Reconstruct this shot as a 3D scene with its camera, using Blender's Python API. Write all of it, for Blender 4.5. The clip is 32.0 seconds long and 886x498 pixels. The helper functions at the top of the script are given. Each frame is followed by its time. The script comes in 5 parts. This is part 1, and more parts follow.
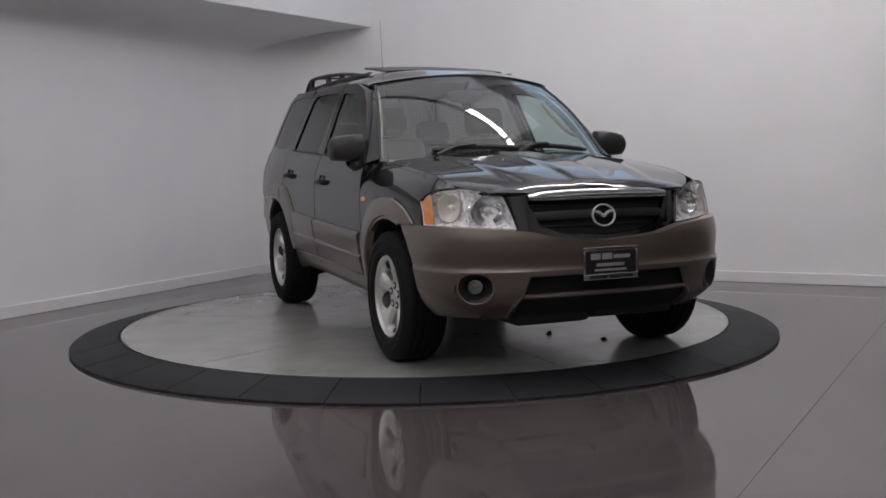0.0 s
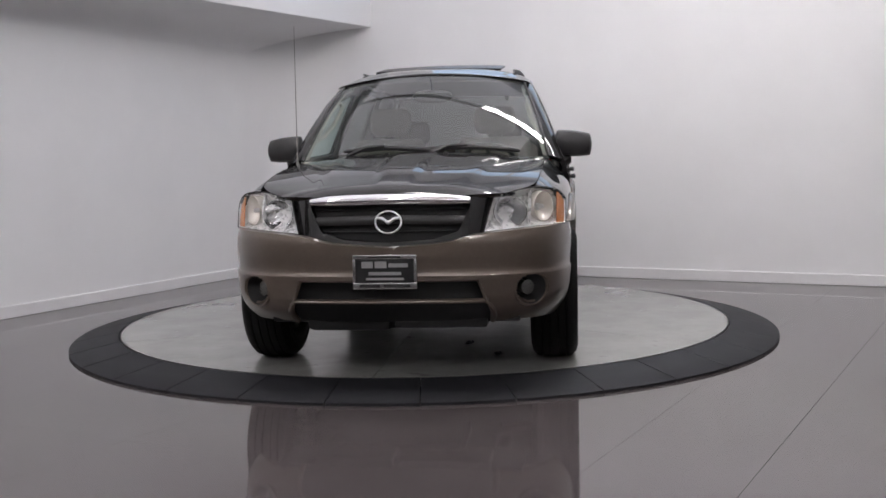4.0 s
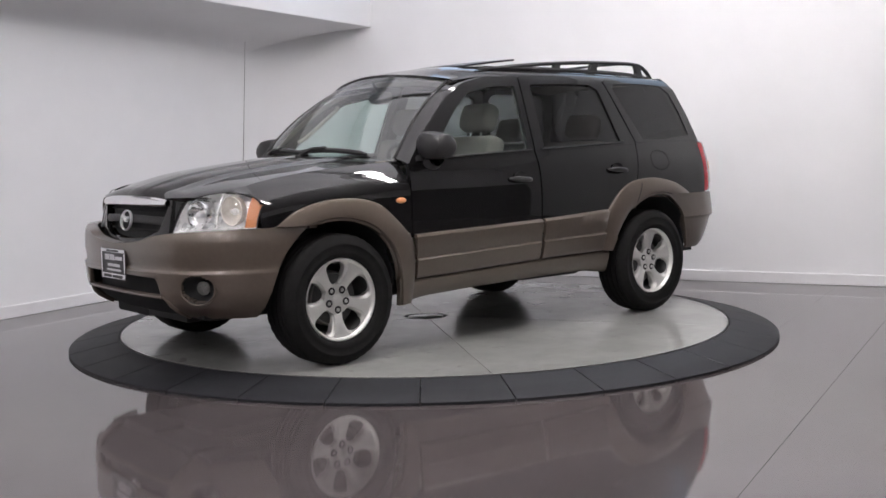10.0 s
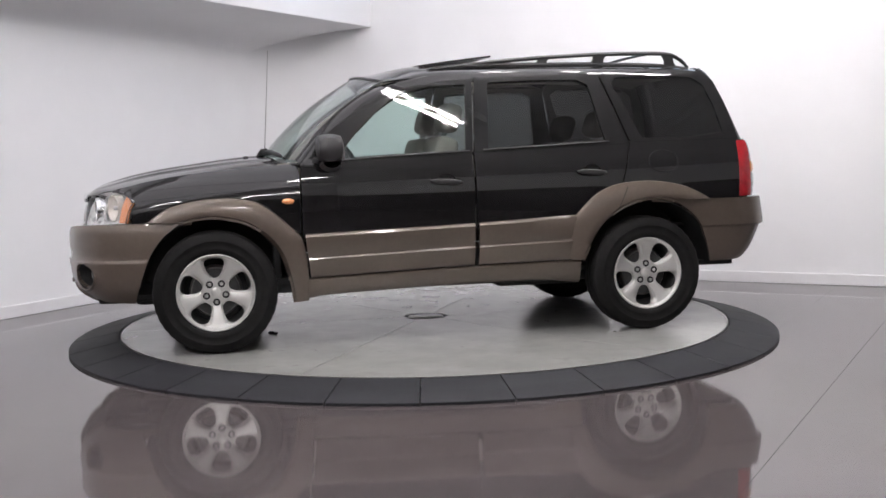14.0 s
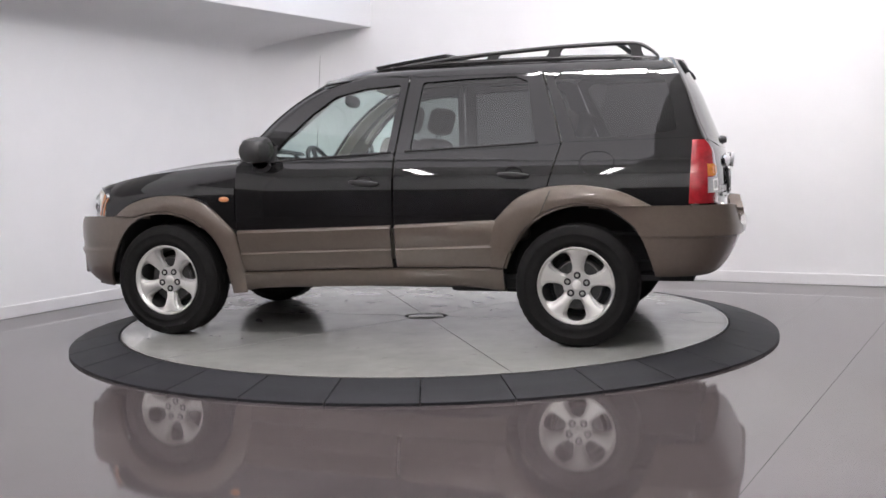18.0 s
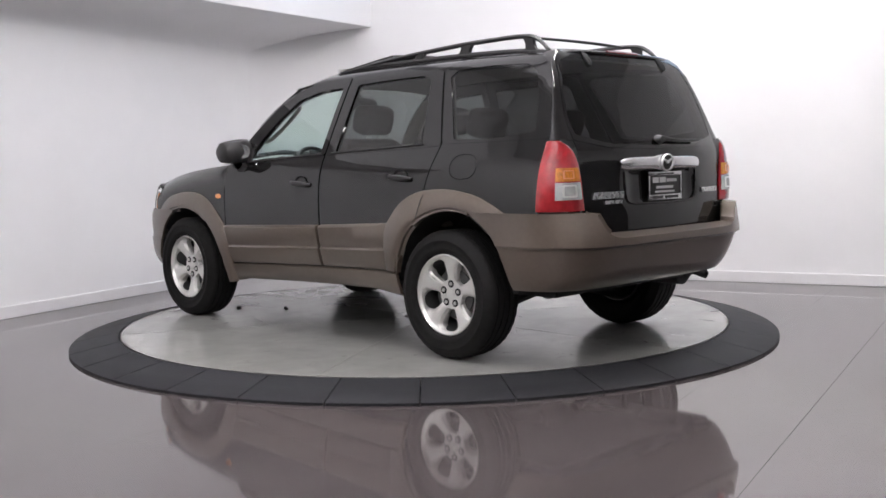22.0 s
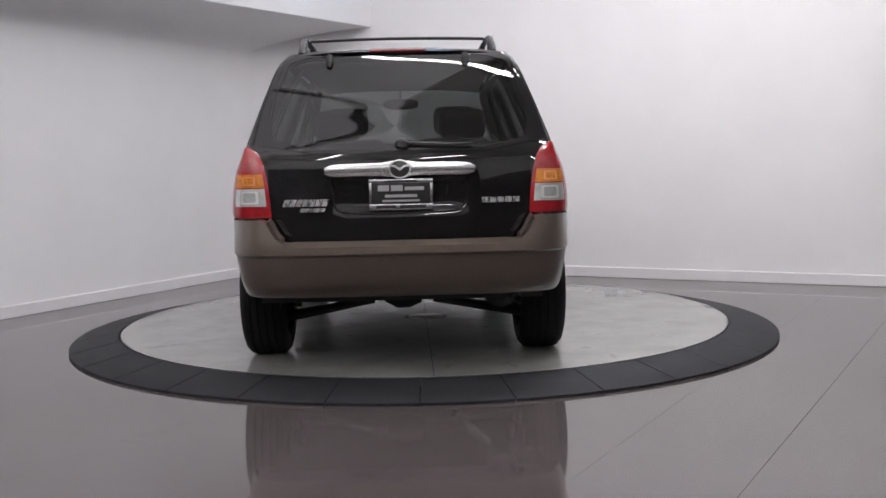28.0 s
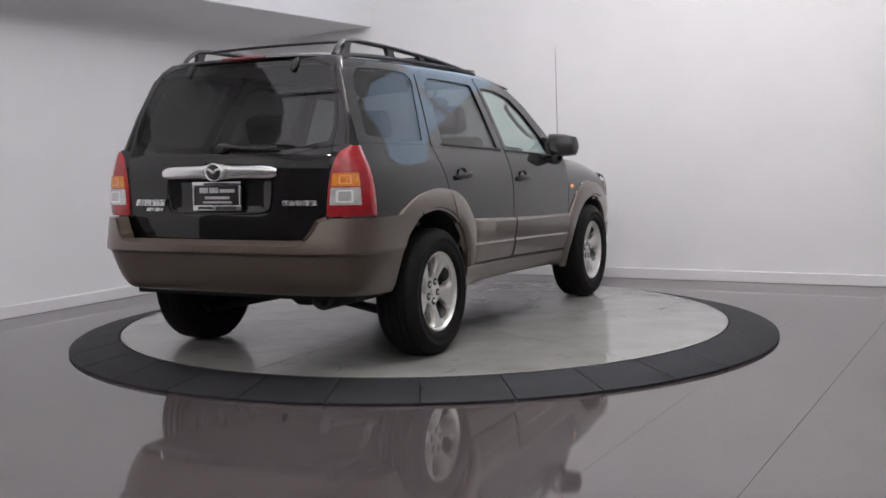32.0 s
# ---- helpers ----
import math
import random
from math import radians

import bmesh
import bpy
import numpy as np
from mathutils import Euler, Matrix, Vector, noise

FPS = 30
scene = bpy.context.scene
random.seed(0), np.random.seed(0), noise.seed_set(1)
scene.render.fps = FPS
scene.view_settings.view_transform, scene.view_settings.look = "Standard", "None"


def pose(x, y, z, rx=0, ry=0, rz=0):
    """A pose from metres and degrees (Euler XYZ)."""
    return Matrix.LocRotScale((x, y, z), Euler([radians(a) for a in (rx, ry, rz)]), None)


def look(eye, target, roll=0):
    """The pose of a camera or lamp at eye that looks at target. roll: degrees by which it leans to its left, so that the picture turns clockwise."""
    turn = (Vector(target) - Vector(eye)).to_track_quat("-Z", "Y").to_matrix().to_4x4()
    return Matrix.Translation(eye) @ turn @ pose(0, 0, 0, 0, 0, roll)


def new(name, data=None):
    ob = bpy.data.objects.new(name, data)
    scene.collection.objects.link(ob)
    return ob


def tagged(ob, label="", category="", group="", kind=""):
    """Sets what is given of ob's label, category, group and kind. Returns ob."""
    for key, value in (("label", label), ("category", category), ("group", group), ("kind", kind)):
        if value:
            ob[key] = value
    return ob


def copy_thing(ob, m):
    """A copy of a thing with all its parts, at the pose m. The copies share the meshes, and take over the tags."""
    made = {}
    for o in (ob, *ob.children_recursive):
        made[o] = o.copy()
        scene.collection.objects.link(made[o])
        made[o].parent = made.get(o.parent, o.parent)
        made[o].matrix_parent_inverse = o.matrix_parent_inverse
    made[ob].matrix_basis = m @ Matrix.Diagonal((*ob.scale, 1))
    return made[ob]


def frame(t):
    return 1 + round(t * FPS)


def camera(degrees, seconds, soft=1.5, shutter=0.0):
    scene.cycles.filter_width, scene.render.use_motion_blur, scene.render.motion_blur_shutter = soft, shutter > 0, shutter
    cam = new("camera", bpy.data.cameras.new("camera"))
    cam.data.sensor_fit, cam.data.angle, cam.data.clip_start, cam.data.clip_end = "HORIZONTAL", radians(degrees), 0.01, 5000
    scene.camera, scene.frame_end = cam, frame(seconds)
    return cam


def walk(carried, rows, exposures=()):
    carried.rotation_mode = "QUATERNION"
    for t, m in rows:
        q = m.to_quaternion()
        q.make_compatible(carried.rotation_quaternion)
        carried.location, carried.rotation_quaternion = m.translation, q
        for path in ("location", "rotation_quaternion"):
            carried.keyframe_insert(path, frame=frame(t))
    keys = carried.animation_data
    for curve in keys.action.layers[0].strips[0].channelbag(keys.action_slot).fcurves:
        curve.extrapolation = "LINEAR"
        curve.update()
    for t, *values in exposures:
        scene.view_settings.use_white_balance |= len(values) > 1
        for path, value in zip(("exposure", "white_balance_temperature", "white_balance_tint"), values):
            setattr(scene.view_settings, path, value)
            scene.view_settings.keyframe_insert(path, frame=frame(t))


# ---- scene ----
cam = camera(45.95, 32.0, soft=1.6)
EYE = Vector((0.0, -7.18, 1.096))
TARGET = EYE + 7.0 * Vector((0.01806, 0.99597, -0.08786))
ROLL = -1.238
EXPO = [(0.0, -0.76), (0.5, -0.44), (1.0, -0.14), (2.0, -0.28), (3.0, -0.30), (6.0, -0.28), (9.0, -0.08), (12.0, 0.16), (15.0, 0.24), (18.0, 0.29), (21.0, 0.31), (24.0, 0.20), (27.0, -0.06), (29.0, -0.20), (32.0, -0.28)]
EXPO = [(t, e, 6420.0, 12.0) for t, e in EXPO]
walk(cam, [(0.0, look(EYE, TARGET, ROLL)), (32.0, look(EYE, TARGET, ROLL))], exposures=EXPO)

# ---- light ----
world = bpy.data.worlds.new("world")
scene.world = world
world.use_nodes = True
sky = world.node_tree.nodes.new("ShaderNodeTexSky")
sky.sky_type = 'NISHITA'
sky.sun_disc = False
sky.sun_elevation, sky.sun_rotation = radians(40), radians(120)
bg = world.node_tree.nodes["Background"]
world.node_tree.links.new(sky.outputs[0], bg.inputs[0])
bg.inputs[1].default_value = 0.08


# ---- materials ----
def principled(name, color, rough=0.5, metal=0.0, **kw):
    m = bpy.data.materials.new(name)
    m.use_nodes = True
    b = m.node_tree.nodes["Principled BSDF"]
    b.inputs["Base Color"].default_value = (*color, 1)
    b.inputs["Roughness"].default_value = rough
    b.inputs["Metallic"].default_value = metal
    for k, v in kw.items():
        b.inputs[k.replace("_", " ")].default_value = v
    return m


def varied(m, scale=6.0, amount=0.15, rough_amount=0.08, bump=0.0, bump_scale=180.0, stretch=(1, 1, 1), detail=6.0):
    """Two scales of variation in colour and gloss, and a fine relief."""
    t = m.node_tree
    b = t.nodes["Principled BSDF"]
    base = tuple(b.inputs["Base Color"].default_value)
    rough = b.inputs["Roughness"].default_value
    co = t.nodes.new("ShaderNodeTexCoord")
    mp = t.nodes.new("ShaderNodeMapping")
    mp.inputs["Scale"].default_value = stretch
    t.links.new(co.outputs["Object"], mp.inputs[0])
    n = t.nodes.new("ShaderNodeTexNoise")
    n.inputs["Scale"].default_value, n.inputs["Detail"].default_value, n.inputs["Roughness"].default_value = scale, detail, 0.6
    t.links.new(mp.outputs[0], n.inputs["Vector"])
    r = t.nodes.new("ShaderNodeValToRGB")
    r.color_ramp.elements[0].position, r.color_ramp.elements[1].position = 0.3, 0.72
    r.color_ramp.elements[0].color = (*[c * (1 - amount) for c in base[:3]], 1)
    r.color_ramp.elements[1].color = (*[min(1, c * (1 + amount)) for c in base[:3]], 1)
    t.links.new(n.outputs["Fac"], r.inputs[0])
    t.links.new(r.outputs[0], b.inputs["Base Color"])
    mr = t.nodes.new("ShaderNodeMapRange")
    mr.inputs[3].default_value, mr.inputs[4].default_value = max(0, rough - rough_amount), min(1, rough + rough_amount)
    t.links.new(n.outputs["Fac"], mr.inputs[0])
    t.links.new(mr.outputs[0], b.inputs["Roughness"])
    if bump:
        n2 = t.nodes.new("ShaderNodeTexNoise")
        n2.inputs["Scale"].default_value, n2.inputs["Detail"].default_value = bump_scale, 3.0
        t.links.new(mp.outputs[0], n2.inputs["Vector"])
        bp = t.nodes.new("ShaderNodeBump")
        bp.inputs["Strength"].default_value, bp.inputs["Distance"].default_value = bump, 0.002
        t.links.new(n2.outputs["Fac"], bp.inputs["Height"])
        t.links.new(bp.outputs[0], b.inputs["Normal"])
    return m


def stained(m, scale, color, lo, hi):
    """Patches of a second colour over the base, with ragged edges."""
    t = m.node_tree
    b = t.nodes["Principled BSDF"]
    under = b.inputs["Base Color"].links[0].from_socket
    co = t.nodes.new("ShaderNodeTexCoord")
    n = t.nodes.new("ShaderNodeTexNoise")
    n.inputs["Scale"].default_value, n.inputs["Detail"].default_value, n.inputs["Roughness"].default_value = scale, 9.0, 0.68
    n.inputs["Distortion"].default_value = 0.6
    t.links.new(co.outputs["Object"], n.inputs["Vector"])
    k = t.nodes.new("ShaderNodeMapRange")
    k.inputs[1].default_value, k.inputs[2].default_value = lo, hi
    k.inputs[4].default_value = 0.6
    t.links.new(n.outputs["Fac"], k.inputs[0])
    mix = t.nodes.new("ShaderNodeMix")
    mix.data_type = 'RGBA'
    sockets = [s for s in mix.inputs if s.type == 'RGBA']
    t.links.new(k.outputs[0], mix.inputs[0])
    t.links.new(under, sockets[0])
    sockets[1].default_value = (*color, 1)
    t.links.new([s for s in mix.outputs if s.type == 'RGBA'][0], b.inputs["Base Color"])
    return m


def glowing(name, color, strength):
    m = principled(name, color, 0.4)
    b = m.node_tree.nodes["Principled BSDF"]
    b.inputs["Emission Color"].default_value = (*color, 1)
    b.inputs["Emission Strength"].default_value = strength
    return m


def glass(name, tint, rough=0.0, base=0.07):
    m = bpy.data.materials.new(name)
    m.use_nodes = True
    t = m.node_tree
    t.nodes.remove(t.nodes["Principled BSDF"])
    clear, gloss, mix, lw = (t.nodes.new("ShaderNode" + k) for k in ("BsdfTransparent", "BsdfGlossy", "MixShader", "LayerWeight"))
    power, scale = t.nodes.new("ShaderNodeMath"), t.nodes.new("ShaderNodeMath")
    clear.inputs[0].default_value = (*tint, 1)
    gloss.inputs["Roughness"].default_value = rough
    lw.inputs[0].default_value = 0.5
    power.operation, scale.operation = 'POWER', 'MULTIPLY_ADD'
    power.inputs[1].default_value = 5.0
    scale.inputs[1].default_value, scale.inputs[2].default_value = 0.9, base
    t.links.new(lw.outputs["Facing"], power.inputs[0])
    t.links.new(power.outputs[0], scale.inputs[0])
    t.links.new(scale.outputs[0], mix.inputs[0])
    t.links.new(clear.outputs[0], mix.inputs[1])
    t.links.new(gloss.outputs[0], mix.inputs[2])
    t.links.new(mix.outputs[0], t.nodes["Material Output"].inputs[0])
    return m


WALL = varied(principled("wall_paint", (0.87, 0.865, 0.875), 0.55), 1.3, 0.025, 0.05, 0.15, 220)
TRIM = varied(principled("trim_paint", (0.82, 0.81, 0.82), 0.35), 3, 0.03, 0.06, 0.1, 60)
REFLECTED_DARK = varied(principled("reflected_dark_paint", (0.05, 0.05, 0.052), 0.7), 1.3, 0.08, 0.05, 0.15, 220)
CEIL = varied(principled("ceiling_paint", (0.84, 0.84, 0.85), 0.8), 1.1, 0.12, 0.05, 0.2, 90)
FLOOR = varied(principled("polished_concrete", (0.086, 0.073, 0.074), 0.05, Specular_IOR_Level=0.65), 1.6, 0.14, 0.0)
GROUT = varied(principled("joint_filler", (0.045, 0.04, 0.04), 0.9, Specular_IOR_Level=0.1), 20, 0.2)
DISC = varied(principled("worn_grey_sealed_deck", (0.30, 0.30, 0.283), 0.17, 0.0, Specular_IOR_Level=0.75), 3.1, 0.13, 0.03)
stained(DISC, 1.7, (0.19, 0.185, 0.17), 0.56, 0.74)
stained(DISC, 6.5, (0.16, 0.155, 0.145), 0.62, 0.68)
stained(FLOOR, 5.0, (0.062, 0.051, 0.052), 0.50, 0.72)
RUBBER_MAT = varied(principled("rubber_mat", (0.019, 0.019, 0.022), 0.62, Specular_IOR_Level=0.2), 9, 0.25, 0.1, 0.35, 240)
PAINT = varied(principled("black_car_paint", (0.0060, 0.0054, 0.0058), 0.5, 0.0, Specular_IOR_Level=0.05, Coat_Weight=1.0, Coat_Roughness=0.03), 30, 0.2, 0.04)
CLAD = varied(principled("bronze_cladding_paint", (0.112, 0.086, 0.069), 0.40, 0.30, Specular_IOR_Level=0.4, Coat_Weight=0.8, Coat_Roughness=0.09), 40, 0.06, 0.05, 0.03, 700)
TYRE = varied(principled("tyre_rubber", (0.009, 0.0085, 0.0085), 0.75, Specular_IOR_Level=0.16), 22, 0.3, 0.1, 0.3, 160)
ALLOY = varied(principled("silver_alloy", (0.68, 0.67, 0.65), 0.35, 0.65), 14, 0.03, 0.015)
CHROME = varied(principled("chrome", (0.80, 0.80, 0.81), 0.09, 1.0), 30, 0.03, 0.03)
BLACK_PLASTIC = varied(principled("black_plastic", (0.022, 0.021, 0.022), 0.45), 30, 0.2, 0.1, 0.25, 700)
DARK = varied(principled("underbody_black", (0.012, 0.012, 0.013), 0.75), 12, 0.3, 0.1, 0.3, 60)
STEEL = varied(principled("dull_steel", (0.25, 0.24, 0.23), 0.45, 0.9), 30, 0.3, 0.1)
LUG = varied(principled("dark_steel_nut", (0.08, 0.08, 0.08), 0.4, 0.8), 30, 0.2)
GLASS = glass("tinted_green_glass", (0.76, 0.88, 0.85), base=0.08)
SCREEN = glass("hazy_windscreen_glass", (0.72, 0.80, 0.78), base=0.12)
DEEP_PRIVACY = glass("deep_privacy_glass", (0.13, 0.13, 0.13), base=0.06)
PALE_AMBER = varied(principled("pale_amber_reflector", (0.93, 0.86, 0.79), 0.25, 0.35), 60, 0.12, 0.05, 0.3, 200)
PRIVACY = glass("dark_privacy_glass", (0.22, 0.23, 0.23), base=0.06)
LENS = glass("clear_lens", (0.95, 0.95, 0.95))
REFLECTOR = varied(principled("lamp_reflector", (0.92, 0.92, 0.92), 0.28, 0.35), 30, 0.08, 0.06, 0.5, 90)
BOWL = varied(principled("grey_reflector", (0.72, 0.73, 0.74), 0.08, 1.0), 30, 0.08, 0.04, 0.6, 70)
AMBER = varied(principled("amber_lens", (0.80, 0.32, 0.13), 0.2, 0, Coat_Weight=0.6), 120, 0.15, 0.05, 0.3, 300)
RED = varied(principled("red_lens", (0.33, 0.011, 0.017), 0.15, 0, Coat_Weight=1.0, Coat_Roughness=0.02), 25, 0.25, 0.05, 0.5, 160)
TAIL_AMBER = varied(principled("deep_amber_lens", (0.62, 0.20, 0.02), 0.15, 0, Coat_Weight=1.0), 60, 0.3, 0.05, 0.5, 160)
WHITE_LENS = varied(principled("white_lens", (0.60, 0.60, 0.59), 0.2, 0.3, Coat_Weight=0.8), 22, 0.2, 0.1, 0.4, 60)
SEAT = varied(principled("grey_seat_cloth", (0.20, 0.175, 0.16), 0.85), 30, 0.12, 0.05, 0.4, 900)
PILLAR = varied(principled("grey_pillar_trim", (0.15, 0.14, 0.13), 0.7), 20, 0.1, 0.05, 0.3, 500)
BEIGE = varied(principled("beige_interior_plastic", (0.44, 0.41, 0.36), 0.6), 20, 0.1, 0.05, 0.3, 500)
SATIN_CHROME = varied(principled("satin_chrome", (0.80, 0.80, 0.81), 0.2, 0.9), 8, 0.02, 0.01)
EMBLEM = varied(principled("polished_silver", (0.80, 0.80, 0.81), 0.33, 0.5), 50, 0.04)
BRAKE_LENS = varied(principled("dark_red_lens", (0.16, 0.010, 0.014), 0.2, 0, Coat_Weight=0.6), 120, 0.15, 0.05, 0.3, 300)
FOG_LENS = varied(principled("grey_lens", (0.13, 0.13, 0.125), 0.2, 0.3, Coat_Weight=0.6), 90, 0.25, 0.05, 0.4, 300)
FRAME = varied(principled("dull_silver_frame", (0.66, 0.66, 0.67), 0.22, 1.0), 50, 0.08)
BADGE = varied(principled("silver_badge", (0.52, 0.52, 0.53), 0.28, 0.7), 50, 0.05)
PLATE_BLACK = varied(principled("plate_black", (0.015, 0.015, 0.016), 0.35), 30, 0.2)
PLATE_WHITE = varied(principled("plate_print", (0.62, 0.62, 0.63), 0.3, 0.7), 50, 0.08)
TUBE = glowing("fluorescent_tube", (1.0, 0.97, 0.95), 115.0)
FIXTURE = varied(principled("white_enamel", (0.75, 0.75, 0.75), 0.35), 10, 0.04)
# glow of the ceiling panel added to soften and even out the light
FILL_GLOW = glowing("fill_light_pane", (0.99, 0.97, 1.0), 1.1)
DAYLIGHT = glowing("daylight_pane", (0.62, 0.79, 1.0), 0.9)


# ---- mesh helpers ----
def finish(name, bm, material, smooth=True, sharp=40):
    if smooth:
        for f in bm.faces:
            f.smooth = True
        for e in bm.edges:
            if len(e.link_faces) == 2 and e.calc_face_angle(0) > radians(sharp):
                e.smooth = False
    me = bpy.data.meshes.new(name)
    bm.to_mesh(me)
    bm.free()
    me.materials.append(material)
    return me


def part(name, bm, material, parent, label="", smooth=True, sharp=40):
    """One mesh object under a thing or under a part."""
    ob = new(name, finish(name, bm, material, smooth, sharp))
    ob.parent = parent
    return tagged(ob, label)


def thing(name, label, category, m=None, group="", kind=""):
    ob = new(name)
    if m is not None:
        ob.matrix_world = m
    return tagged(ob, label, category, group, kind)


def solid(name, bm, material, label, category, m=None, group="", kind="", smooth=True):
    ob = new(name, finish(name, bm, material, smooth))
    if m is not None:
        ob.matrix_world = m
    return tagged(ob, label, category, group, kind)


def box(x0, x1, y0, y1, z0, z1, bevel=0.0, seg=2, bm=None):
    b = bmesh.new()
    m = Matrix.Translation(((x0 + x1) / 2, (y0 + y1) / 2, (z0 + z1) / 2)) @ Matrix.Diagonal((x1 - x0, y1 - y0, z1 - z0, 1))
    bmesh.ops.create_cube(b, size=1, matrix=m)
    if bevel:
        bmesh.ops.bevel(b, geom=b.edges[:], offset=bevel, segments=seg, profile=0.6, affect='EDGES')
    return merge(bm, b)


def merge(bm, b):
    if bm is None:
        return b
    me = bpy.data.meshes.new("tmp")
    b.to_mesh(me)
    b.free()
    bm.from_mesh(me)
    bpy.data.meshes.remove(me)
    return bm


def grid(rows, bm=None, close_u=False, close_v=False, flip=False, skip=None):
    """A sheet of quads through rows of points."""
    bm = bm or bmesh.new()
    vs = [[bm.verts.new(p) for p in r] for r in rows]
    nu, nv = len(vs), len(vs[0])
    for i in range(nu if close_u else nu - 1):
        for j in range(nv if close_v else nv - 1):
            if skip and skip(i, j):
                continue
            q = [vs[i][j], vs[(i + 1) % nu][j], vs[(i + 1) % nu][(j + 1) % nv], vs[i][(j + 1) % nv]]
            if flip:
                q.reverse()
            try:
                bm.faces.new(q)
            except ValueError:
                pass
    return bm


def clean(bm, dist=1e-5):
    bmesh.ops.remove_doubles(bm, verts=bm.verts[:], dist=dist)
    bmesh.ops.recalc_face_normals(bm, faces=bm.faces[:])
    return bm


def thick(bm, depth):
    """Gives a sheet a thickness, behind its face."""
    bmesh.ops.solidify(bm, geom=bm.faces[:], thickness=depth)
    return bm


def revolve(profile, n=64, axis="y", bm=None, closed=False):
    """profile: pairs of (radius, offset along the axis)."""
    rows = []
    for i in range(n):
        a = 2 * math.pi * i / n
        r = []
        for rad, off in profile:
            c, s = rad * math.cos(a), rad * math.sin(a)
            r.append((c, off, s) if axis == "y" else (c, s, off) if axis == "z" else (off, c, s))
        rows.append(r)
    return clean(grid(rows, bm, close_u=True, close_v=closed))


def tube(points, radius, n=8, bm=None, cap=True):
    """A round bar along points; radius may be a list."""
    pts = [Vector(p) for p in points]
    rad = radius if isinstance(radius, (list, tuple)) else [radius] * len(pts)
    rows = []
    for i, p in enumerate(pts):
        d = (pts[min(i + 1, len(pts) - 1)] - pts[max(i - 1, 0)]).normalized()
        q = d.to_track_quat("Z", "Y")
        rows.append([p + q @ Vector((rad[i] * math.cos(2 * math.pi * k / n), rad[i] * math.sin(2 * math.pi * k / n), 0)) for k in range(n)])
    b = grid(rows, close_v=True)
    if cap:
        b.verts.ensure_lookup_table()
        b.faces.new([b.verts[k] for k in range(n)][::-1])
        b.faces.new([b.verts[(len(pts) - 1) * n + k] for k in range(n)])
    bmesh.ops.recalc_face_normals(b, faces=b.faces[:])
    return merge(bm, b)


def lerp(a, b, t):
    return a + (b - a) * t


def curve(pairs):
    """A smooth function through pairs (x, value), flat beyond the ends."""
    xs, ys = [p[0] for p in pairs], [p[1] for p in pairs]
    if xs[0] > xs[-1]:
        xs.reverse(), ys.reverse()
    n = len(xs)
    sl = [(ys[i + 1] - ys[i]) / (xs[i + 1] - xs[i]) for i in range(n - 1)]
    d = [sl[0]] + [0 if sl[i - 1] * sl[i] <= 0 else 2 * sl[i - 1] * sl[i] / (sl[i - 1] + sl[i]) for i in range(1, n - 1)] + [sl[-1]]

    def f(x):
        if x <= xs[0]:
            return ys[0]
        if x >= xs[-1]:
            return ys[-1]
        i = max(k for k in range(n - 1) if xs[k] <= x)
        h = xs[i + 1] - xs[i]
        t = (x - xs[i]) / h
        return ((1 + 2 * t) * (1 - t) ** 2 * ys[i] + t * (1 - t) ** 2 * h * d[i] + t * t * (3 - 2 * t) * ys[i + 1] + t * t * (t - 1) * h * d[i + 1])
    return f



def steps(a, b, n):
    return [lerp(a, b, i / (n - 1)) for i in range(n)]


def soft_step(t):
    t = max(0.0, min(1.0, t))
    return t * t * (3 - 2 * t)


# ---- room ----
ROOM = Matrix.Translation((-1.370, 4.294, 0)) @ Matrix.Rotation(radians(-28.3), 4, 'Z')
ZF = -0.072                      # floor, below the deck of the turntable
RX, RY, RZ = 12.5, -13.5, 4.5    # far ends of the room, and its ceiling
FILL_OPENING = (1.0, 5.6, -9.6, -0.8)
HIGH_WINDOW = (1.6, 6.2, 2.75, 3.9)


def structure(name, bm, mat, label, cat, smooth=False):
    return solid(name, bm, mat, label, cat, ROOM, kind="structure", smooth=smooth)


